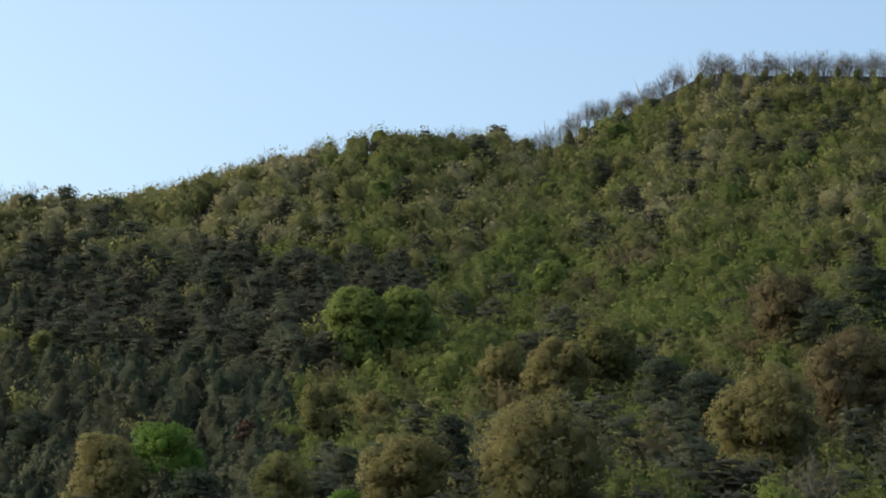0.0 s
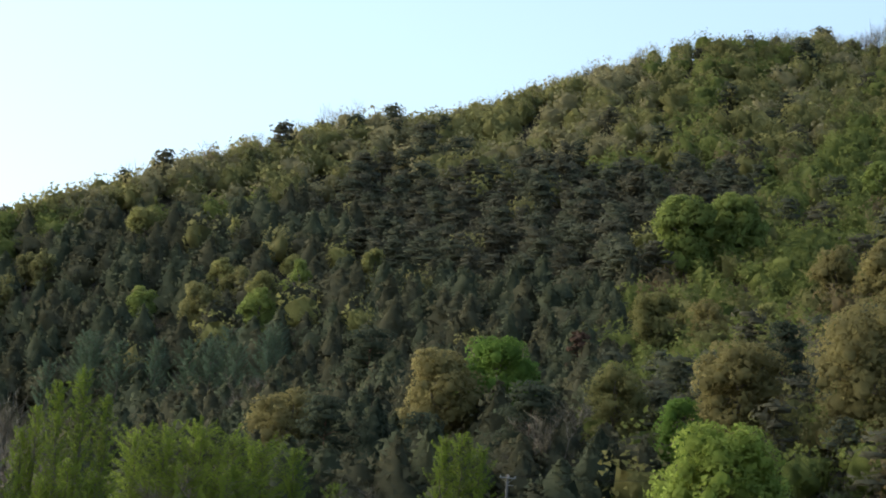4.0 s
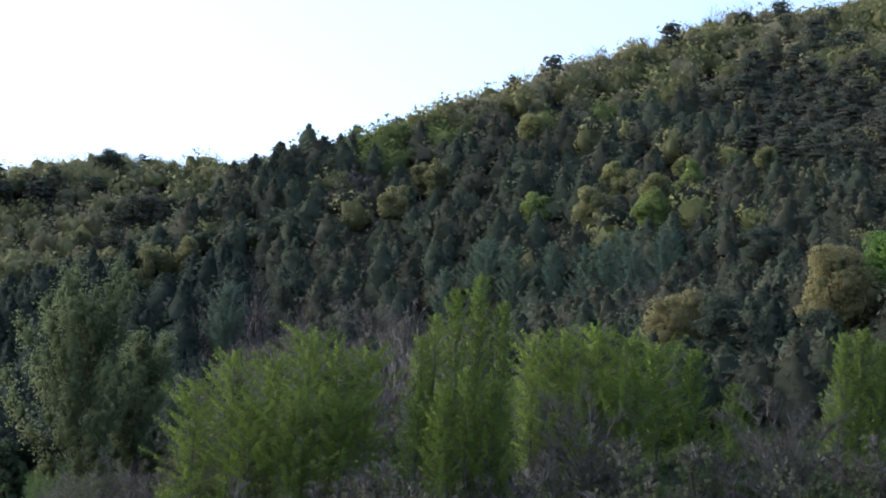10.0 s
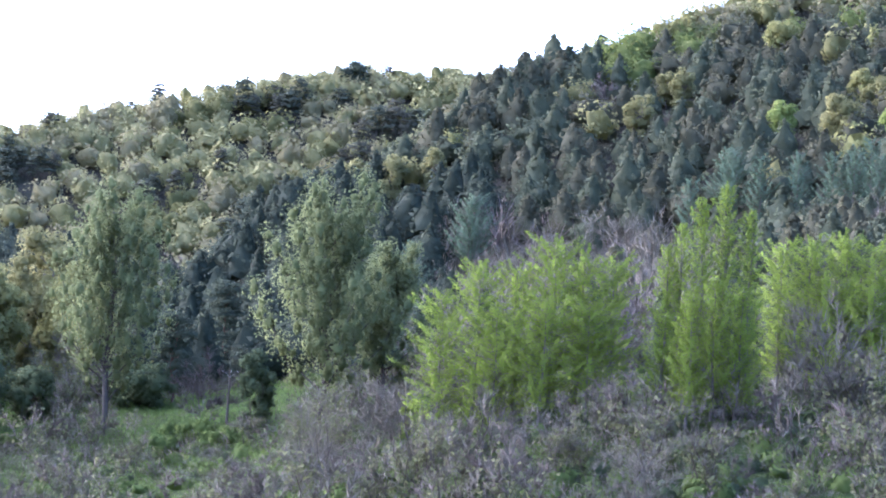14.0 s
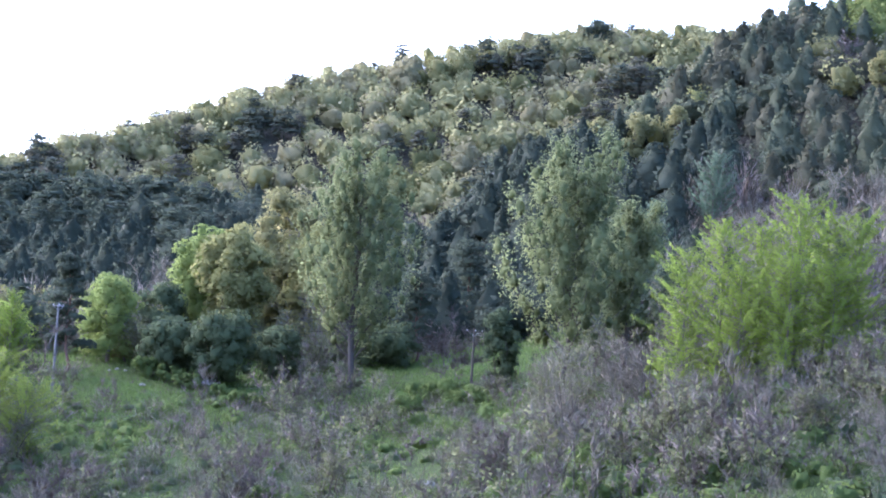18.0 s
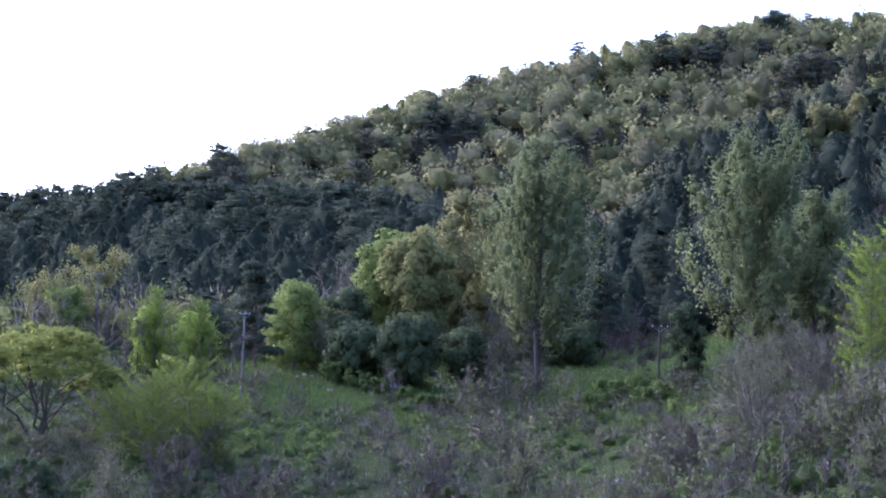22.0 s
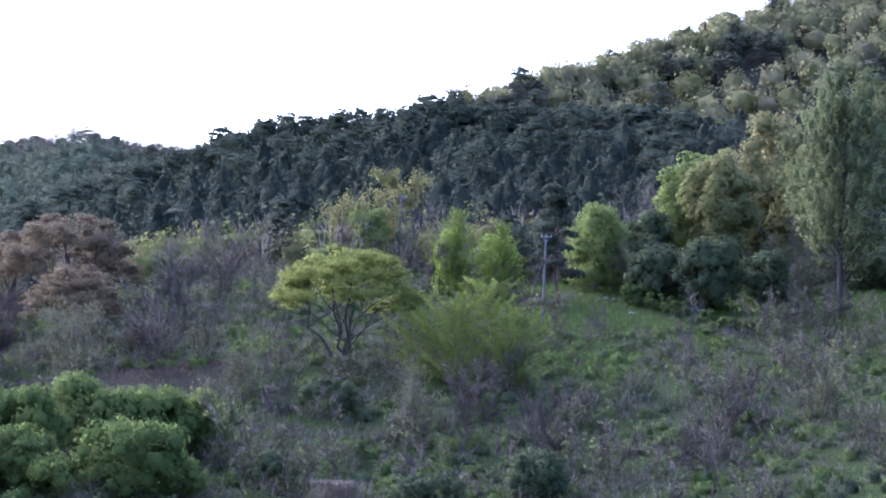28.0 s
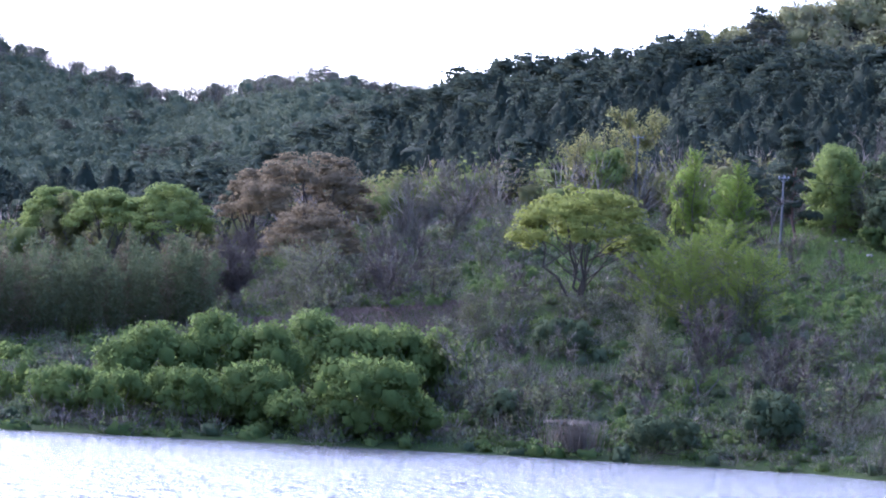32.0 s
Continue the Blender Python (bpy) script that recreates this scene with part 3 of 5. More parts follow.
def umbrella_tree(name, b, r, h, w, leaf, label, cover=1.0):
    """Several stems leaning out from the foot, with flat layers of leaves above."""
    ob = thing(name, b, r, label, "tree", "spreading trees on the bank")
    m = 120
    a = rng.uniform(0, 2 * np.pi, m)
    q = np.sqrt(rng.uniform(0.02, 1, m)) * 0.98
    c = np.stack([np.cos(a) * q * w / 2, np.sin(a) * q * w / 2, h * (0.93 - 0.4 * q ** 2.4) - rng.uniform(0, 0.36, m) ** 1.3 * h * (1 - 0.35 * q)], -1)
    rad = rng.uniform(0.07, 0.115, m) * w
    stems = []
    for k in range(5):
        g = c[k * 23]
        line = bough((rng.normal() * 0.25, rng.normal() * 0.25, -0.3), g, -0.5, 0.03, 7)
        stems.append(line)
        part("trunk" if k == 0 else "stem", tube(line, np.linspace(0.2, 0.06, 7) * h / 12, 6), BARK_DARK, ob)
    for k in range(12):
        s = stems[rng.integers(5)][rng.integers(2, 5)]
        part("limb", tube(bough(s, c[rng.integers(m)], 0.1, 0.02), np.linspace(0.08, 0.02, 6) * h / 12, 4), BARK_DARK, ob)
    mid = np.array([0, 0, h * 0.2])
    part("crown", joined([puffs(c, rad, 0.36, mid, 0.5, 7, 3, 0.85, 0.16), lump_leaves(c, rad, 0.45, int(cover * np.clip(w * h * 80, 900, 14000)), 0.14, mid, tri=True, loose=0.5)]), leaf, ob)
    return ob


def larch_tree(b, r, h, w, leaf, spire=True, name="larch_tree", label="bright yellow-green larch with feathery level boughs", group="larches by the shore", fine=1.0):
    """A feathery larch: level boughs turned up at their tips, set with short fine sprays."""
    ob = thing(name, b, r, label, "tree", group)
    tr = 0.011 * h + 0.04
    n = int((34 + h * 3.4) * fine)
    part("trunk", tube(bough((0, 0, -0.4), (rng.normal() * 0.15, rng.normal() * 0.15, h * 0.985), 0, 0.006, 8), np.linspace(tr, 0.02, 8), 6), BARK, ob)
    P, Nn, A, B = [], [], [], []
    for k in range(n):
        u = (0.12 + 0.86 * (k / n)) if spire else (0.13 + 0.83 * (k / n) ** 0.85)
        a = k * 2.399 + rng.normal() * 0.3
        way = np.array([math.cos(a), math.sin(a), 0])
        side = np.array([-way[1], way[0], 0])
        if spire:
            ln = w * 0.56 * (1.02 - u) ** 0.6 * rng.uniform(0.65, 1.2) * min(1.0, 0.55 + 1.6 * u) + 0.25
            up = 0.55
        else:
            ln = w * 0.95 * rng.uniform(0.45, 1.1) * (1.06 - u) ** 0.42 * min(1.0, 0.35 + 1.3 * u) + 0.3
            up = 0.2 + 0.25 * u
        ln = ln * (1.3 if k % 3 == 0 else 0.95)
        t = np.linspace(0.12, 1, int((6 + 4.2 * ln) * fine))[:, None]
        rise_to = min(up * ln, h - u * h + 0.3)
        line = way * ln * t + np.array([0, 0, 1.0]) * (u * h + rise_to * (0.35 * t + 0.65 * t ** 2.6))
        B.append(tube(line[[0, len(line) // 2, -1]], (0.035, 0.02, 0.008), 3))
        for _ in range(8):
            x = rng.uniform(-1, 1, (len(line), 1))
            q = line + side * x * 0.3 * (0.45 + 0.3 * ln) * (1.2 - 0.98 * t) + rng.normal(size=line.shape) * 0.06
            q[:, 2] += rng.uniform(-0.5, 0.1, len(q)) * (1.25 - 0.9 * t[:, 0])
            P.append(q)
            Nn.append(unify(q * np.array([1, 1, 0]) + np.array([0, 0, 0.35 * w])))
            A.append(way * 0.9 + side * x * 0.8 + np.array([0, 0, 0.25]))
    tagged(part("bough_frame", joined(B), BARK, ob), kind="stuff")
    part("crown", leaves(np.concatenate(P), np.concatenate(Nn), 0.085 / fine, 3.8, 0.5, 0.94, tri=True, along=np.concatenate(A)), leaf, ob)
    return ob


def poplar_tree(b, r, h, w, leaf):
    ob = thing("poplar_tree", b, r, "tall airy poplar with pale grey-green young leaves", "tree", "poplars above the bank")
    tr = 0.012 * h + 0.05
    stem = bough((0, 0, -0.4), (0.3, 0.2, h * 0.86), 0, 0.01, 9)
    part("trunk", tube(stem, np.linspace(tr, 0.06, 9), 7), BARK_DARK, ob)
    P, Nn, C = [], [], []
    for k in range(38):
        u = 0.14 + 0.74 * k / 38
        a = k * 2.4 + rng.normal() * 0.3
        out = w / 2 * (1.35 - 1.0 * u) * rng.uniform(0.7, 1.1)
        s = stem[min(8, int(u * 9))] * np.array([1, 1, 0]) + np.array([0, 0, u * h * 0.86])
        e = s + np.array([math.cos(a) * out, math.sin(a) * out, min(h - s[2], out * 0.9 + 0.12 * h)])
        line = bough(s, e, -0.35, 0.03, 8)
        part("limb", tube(line, np.linspace(0.10, 0.02, 8), 4), BARK_DARK, ob)
        C.append(line[2:])
        for _ in range(110):
            q = line[2:] + np.clip(rng.normal(size=(6, 3)), -1.7, 1.7) * np.array([0.05 * w, 0.05 * w, 0.026 * h])
            P.append(q)
            Nn.append(unify(q - np.array([0, 0, h * 0.35])) + np.array([0, 0, 0.3]))
    P, C = np.concatenate(P), np.concatenate(C)
    P[:, 2] = np.clip(P[:, 2], h * 0.1, h)
    body = puffs(C, rng.uniform(0.035, 0.055, len(C)) * w, 1.5, np.array([0, 0, h * 0.35]), 0.7, 5, 3, 0.9, 0.2)
    part("crown", joined([body, leaves(P, np.concatenate(Nn), 0.13, 1.4, 0.8, 0.9, tri=True)]), leaf, ob)
    return ob


def bare_tree(name, b, r, h, w, label, bark, leaf=None, stems=4, buds=0, twigs=1300, limbs=26):
    ob = thing(name, b, r, label, "shrub" if h < 7 else "tree", "bare and budding trees")
    lines = []
    for k in range(stems):
        a = 6.28 * k / stems + rng.normal() * 0.4
        e = (math.cos(a) * w * 0.28 * rng.uniform(0.5, 1.2), math.sin(a) * w * 0.28 * rng.uniform(0.5, 1.2), h * rng.uniform(0.6, 0.9))
        ln = bough((0.1 * math.cos(a), 0.1 * math.sin(a), -0.3), e, -0.5, 0.05, 8)
        lines.append(ln)
        part("trunk" if k == 0 else "stem", tube(ln, np.linspace(0.075, 0.018, 8) * max(0.5, h / 9), 5), BARK if h > 6 else BARK_DARK, ob)
    tips = []
    for k in range(limbs):
        ln = lines[rng.integers(stems)]
        s = ln[rng.integers(2, 7)]
        d = unify(s * np.array([1, 1, 0]) / w + 0.7 * unit(1)[0] + np.array([0, 0, 0.75]))
        e = s + d * rng.uniform(0.18, 0.36) * max(w, h * 0.7)
        e[2] = min(e[2], h)
        l2 = bough(s, e, 0.15, 0.07, 6)
        part("limb", tube(l2, np.linspace(0.04, 0.014, 6) * max(0.6, h / 9), 3), bark, ob)
        tips.append(l2[1:])
    tips = np.concatenate(tips)
    q = tips[rng.integers(0, len(tips), twigs)]
    way = unify(unify(q * np.array([1, 1, 0.3])) * 0.6 + unit(twigs) * 0.8 + np.array([0, 0, 0.5]))
    tagged(part("twig_fan", blades(q, way, rng.uniform(0.3, 1.0, twigs) * 0.15 * max(w, h), 0.032 * max(1, r / 265)), bark, ob), kind="stuff")
    if buds:
        q = tips[rng.integers(0, len(tips), buds)] + rng.normal(size=(buds, 3)) * 0.07 * w
        q[:, 2] = np.clip(q[:, 2], 0.3, h)
        tagged(part("leaf_cover", leaves(q, unit(buds) + np.array([0, 0, 0.6]), 0.1 * max(1.0, (r / 290) ** 1.5), 1.6, tri=True), leaf, ob), kind="stuff")
    return ob


def pine_tree(name, b, r, h, w, leaf, label, low=0.28, m=15, cover=1.0):
    ob = thing(name, b, r, label, "tree", "pines on the slope")
    tr = 0.013 * h + 0.06
    stem = bough((0, 0, -0.4), (rng.normal() * 0.3, rng.normal() * 0.3, h * 0.97), 0, 0.015, 8)
    part("trunk", tube(stem, np.linspace(tr, 0.04, 8), 6), BARK_RED, ob)
    c, rad = pine_pads(w, h, h * low, m)
    rad = rad * 0.85
    for k in range(m):
        s = np.array([0, 0, max(0.2 * h, c[k, 2] - 0.06 * h)])
        part("limb", tube(bough(s, c[k], 0.1, 0.04, 5), np.linspace(0.07, 0.025, 5), 4), BARK_RED, ob)
    mid = np.array([0, 0, h * 0.3])
    part("crown", joined([puffs(c, rad, 0.3, mid, 0.6, 7, 2, 0.7, 0.18), lump_leaves(c, rad, 0.4, int(cover * np.clip(w * h * 26, 700, 3000)), 0.2, mid, 2.0, True, 0.6)]), leaf, ob)
    return ob


def cone_tree(name, b, r, h, w, leaf, label, whorls=14):
    ob = thing(name, b, r, label, "tree", "conifers on the slope")
    part("trunk", tube(bough((0, 0, -0.4), (0, 0, h * 0.97), 0, 0.004, 6), np.linspace(0.02 * h, 0.02, 6), 6), BARK_RED, ob)
    part("crown", cone_crown(w, h, h * 0.06, int(np.clip(w * h * 24, 700, 2600)), 0.16, whorls, 0.22, 14, 14), leaf, ob)
    return ob


def leafy_bush(name, b, r, h, w, leaf, label, bark, size=0.17, group="green bushes along the water"):
    ob = thing(name, b, r, label, "bush", group)
    m = int(np.clip(w * h / 0.6, 26, 90))
    c, rad = broad_lumps(w, h, 0.02 * h, m)
    rad = rad * rng.uniform(0.38, 0.72, m)
    c[:, 2] = (c[:, 2] - c[:, 2].min()) / (np.ptp(c[:, 2]) + 0.01) * (h - rad.mean()) * 0.92 + 0.12 * h
    for k in range(5):
        part("stem", tube(bough((rng.normal() * 0.3, rng.normal() * 0.3, -0.3), c[k], -0.2, 0.05, 5), np.linspace(0.07, 0.02, 5), 4), bark, ob)
    mid = np.array([0, 0, h * 0.25])
    part("foliage", joined([puffs(c, rad, 1.0, mid, 0.55, 7, 3), lump_leaves(c, rad, 1.0, int(np.clip(w * h * 85, 1500, 5000)), size * 0.92, mid, 2.0, True, 0.8)]), leaf, ob)
    return ob


# ---- trees that stand out singly: bearing, distance, height, width ----
TREES = {
    'tan': [(-2.27, 312, 21.0, 16.8), (0.39, 314, 15.3, 11.5), (-6.58, 358, 19.3, 15.1), (-1.38, 456, 11.9, 8.3), (-2.43, 445, 14.8, 11.1), (1.06, 432, 10.8, 7.5),
        (6.23, 326, 15.5, 11.6), (9.27, 328, 13.4, 9.5)],
    'bronze': [(-8.15, 387, 19.9, 15.6), (-6.94, 478, 17.7, 13.8)],
    'olive': [(-3.36, 456, 15.2, 11.4), (2.07, 426, 12.9, 9.0), (2.75, 320, 11.7, 8.0), (26.84, 370, 12.4, 8.5), (29.46, 345, 6.4, 4.0), (44.70, 376, 9.6, 6.5)],
    'fresh': [(1.56, 486, 16.2, 12.2), (0.61, 490, 15.1, 11.3), (-2.16, 552, 11.2, 7.4), (-7.04, 304, 10.7, 7.0), (9.25, 492, 9.2, 5.7), (12.19, 480, 9.1, 5.5), (9.93, 470, 10.2, 6.8),
        (29.87, 350, 10.8, 7.1), (34.23, 376, 9.9, 6.1), (29.80, 344, 11.1, 7.3)],
    'layered': [(43.9, 372, 10.9, 10.5), (42.75, 368, 11.4, 11.5), (44.9, 380, 10.4, 9.0)],
    'pine': [(-8.49, 513, 12.9, 14.8), (-7.64, 468, 12.8, 11.7), (-4.59, 419, 12.9, 11.3), (-5.39, 391, 12.8, 9.0), (-0.44, 344, 13.0, 7.9), (8.46, 314, 11.4, 8.5),
        (7.69, 415, 13.0, 12.0), (6.55, 316, 8.2, 7.3), (4.44, 308, 11.6, 8.9), (22.89, 380, 13.0, 8.8), (23.85, 350, 11.0, 7.4), (8.28, 612, 6.4, 5.0), (8.39, 613, 5.4, 3.8),
        (20.52, 770, 7.6, 7.7), (20.84, 769, 6.8, 7.7), (20.68, 771, 8.2, 7.7), (-4.01, 770, 7.0, 5.2)],
    'yellow': [(-0.07, 430, 9.9, 6.2), (7.74, 496, 9.4, 5.7), (12.31, 526, 10.4, 7.1), (12.29, 482, 8.4, 4.8), (10.72, 496, 9.1, 5.9), (9.82, 480, 10.5, 6.8), (9.32, 500, 8.1, 4.8),
        ],
    'bare': [(22.1, 256, 6.0, 9.0), (38.34, 316, 8.2, 7.6), (41.65, 318, 8.6, 7.4), (-7.56, 312, 12.0, 11.4), (4.04, 300, 12.0, 10.4), (10.17, 396, 11.2, 7.2), (11.03, 256, 11.1, 12.8), (7.31, 254, 10.5, 12.2), (17.42, 410, 11.9, 8.7),
        (16.65, 402, 12.0, 8.5), (15.90, 433, 11.5, 10.0), (15.24, 432, 11.8, 10.0), (14.46, 398, 12.0, 8.4), (19.43, 280, 8.2, 8.6), (25.60, 354, 9.7, 8.2), (23.15, 330, 8.2, 9.5),
        (28.92, 421, 11.2, 7.3), (19.77, 286, 7.3, 9.4), (18.36, 252, 6.8, 7.3), (16.84, 240, 8.5, 7.8), (14.53, 228, 8.0, 8.3), (20.98, 264, 6.2, 8.6), (37.09, 352, 11.3, 9.5),
        (37.95, 346, 11.6, 8.6), (38.22, 300, 9.4, 10.1), (41.27, 330, 10.3, 6.3), (29.06, 396, 10.9, 6.9), (32.23, 266, 9.9, 7.7), (30.55, 262, 8.4, 7.1), (27.67, 252, 4.7, 8.7),
        (27.17, 268, 6.5, 7.7), (41.34, 318, 10.2, 7.3)],
    'green': [(5.18, 330, 15.5, 11.4), (1.54, 304, 9.7, 6.1)],
    'lime': [(0.64, 252, 17.8, 14.1), (19.12, 279, 4.8, 2.4), (32.67, 344, 8.8, 5.3), (31.76, 342, 7.9, 6.6)],
    'fir': [(7.57, 312, 10.9, 7.8), (3.10, 300, 7.2, 7.5)],
    'deadpine': [(3.57, 404, 9.8, 4.3)],
    'larch': [(6.08, 262, 13.5, 4.3), (5.73, 263, 13.8, 4.0), (5.35, 262, 12.6, 3.5), (13.21, 262, 21.0, 4.5), (13.66, 261, 20.0, 4.3), (12.74, 262, 18.4, 3.5), (14.04, 263, 17.5, 4.6),
        (14.32, 262, 15.6, 4.0), (13.32, 257, 13.6, 5.4), (13.80, 256, 12.4, 4.9), (12.86, 257, 12.5, 4.4), (18.66, 266, 15.7, 4.6), (17.95, 265, 17.1, 5.6), (17.21, 266, 15.7, 5.6),
        (16.51, 265, 17.3, 5.6), (15.93, 267, 14.9, 5.6), (15.34, 266, 14.5, 5.1), (17.53, 262, 12.4, 6.0), (16.67, 261, 12.4, 6.5), (15.77, 262, 10.2, 6.0), (12.09, 270, 14.5, 5.2),
        (11.52, 269, 14.9, 5.2), (10.90, 271, 14.7, 5.2), (10.27, 270, 13.9, 5.7), (9.63, 272, 12.7, 5.8), (8.99, 271, 11.8, 5.2), (8.13, 270, 8.3, 4.2), (11.16, 267, 10.9, 6.2),
        (10.28, 267, 10.1, 6.2), (32.55, 342, 10.9, 5.6), (31.68, 338, 9.5, 5.2)],
    'teal': [(13.08, 446, 11.7, 9.4), (11.87, 440, 11.3, 5.1), (11.21, 436, 11.5, 6.3), (10.46, 438, 11.8, 7.6), (9.56, 436, 12.0, 7.5), (18.13, 443, 11.7, 8.1), (19.39, 428, 12.0, 7.4),
        (13.22, 448, 11.7, 7.3), (12.58, 440, 11.9, 5.1), (13.95, 438, 11.6, 5.1), (10.79, 434, 11.7, 6.7), (10.27, 430, 12.0, 5.8), (9.69, 434, 11.8, 6.3), (18.21, 442, 11.5, 7.6),
        ],
    'pale': [(10.41, 492, 9.0, 5.7), (11.08, 476, 10.6, 7.3), (15.02, 492, 9.6, 5.9), (14.52, 508, 7.3, 3.9), (14.21, 506, 8.0, 4.5), (11.26, 482, 8.0, 4.3), (20.58, 488, 7.2, 4.1),
        (19.78, 482, 9.1, 5.9), (19.00, 484, 8.2, 5.0), (21.83, 700, 8.6, 4.8)],
    'poplar': [(20.93, 298, 28.5, 13.2), (19.77, 308, 18.6, 8.9), (25.11, 331, 29.8, 13.4)],
    'budding': [(21.05, 276, 10.1, 8.0), (25.79, 350, 7.3, 10.1), (26.78, 352, 7.1, 7.4), (29.05, 342, 6.0, 7.2), (21.20, 284, 9.2, 6.6), (39.94, 304, 8.5, 7.3), (33.15, 268, 7.9, 7.7),
        (36.63, 284, 6.3, 5.5), (40.01, 312, 8.4, 8.4)],
    'cream': [(26.47, 366, 22.4, 13.0)],
    'tallfresh': [(28.09, 358, 17.7, 9.3)],
    'talltan': [(27.49, 354, 18.1, 11.2), (25.84, 362, 18.0, 10.4)],
    'evergreen': [(22.2, 318, 8.4, 4.4), (24.45, 348, 5.3, 10.0), (28.61, 338, 6.4, 7.8), (27.64, 334, 8.2, 9.0), (26.53, 338, 6.0, 6.5), (28.82, 352, 8.6, 6.8), (32.94, 240, 3.0, 8.3), (35.93, 246, 3.5, 5.2),
        (34.91, 280, 3.4, 7.0), (30.79, 246, 4.7, 5.7)],
    'lilac': [(23.64, 470, 8.8, 8.6), (15.75, 508, 8.5, 3.9)],
    'hedge': [(29.0, 336, 2.3, 4.6), (28.6, 334, 1.9, 4.4), (28.2, 331, 1.7, 4.2), (27.7, 327, 1.6, 4.2), (27.2, 323, 1.6, 4.2), (26.7, 321.5, 1.5, 4.2)],
    'vine': [(23.2, 318, 2.8, 7.0), (24.0, 315, 2.6, 6.2), (22.7, 311, 2.4, 6.0), (23.6, 323, 2.2, 6.0), (20.2, 240, 2.4, 6.0), (18.0, 238, 2.6, 6.4), (34.4, 262, 1.8, 6.0), (26.4, 268, 2.0, 6.5)],
    'umbrella': [(34.6, 300, 13.2, 15.0)],
    'willow': [(32.2, 290, 10.6, 12.3)],
    'feather': [(33.59, 384, 15.4, 5.2), (34.20, 380, 12.8, 7.3), (34.75, 382, 12.4, 6.6)],
    'thinpine': [(30.63, 333, 14.7, 6.1)],
    'barepole': [(31.09, 324, 13.6, 1.9)],
    'bronzeumb': [(40.04, 352, 15.0, 16.2), (41.10, 368, 12.4, 8.5), (39.87, 326, 10.5, 10.7)],
    'willowbush': [(42.69, 251, 7.1, 7.7), (43.38, 249, 5.9, 5.7), (41.67, 253, 8.0, 5.8), (40.72, 251, 7.4, 6.3), (39.75, 257, 7.6, 5.7), (39.02, 255, 6.8, 5.9), (38.14, 257, 6.8, 5.9),
        (37.25, 259, 6.0, 5.0), (38.66, 240, 6.5, 8.8), (45.61, 246, 5.3, 3.3), (44.49, 242, 4.3, 6.1), (43.51, 241, 4.4, 6.0), (42.20, 242, 4.6, 7.0), (41.01, 243, 5.2, 7.0),
        (39.88, 239, 3.7, 6.4), (37.79, 241, 3.9, 5.1)],
    'cedar': [(40.40, 823, 7.5, 3.8)],
}


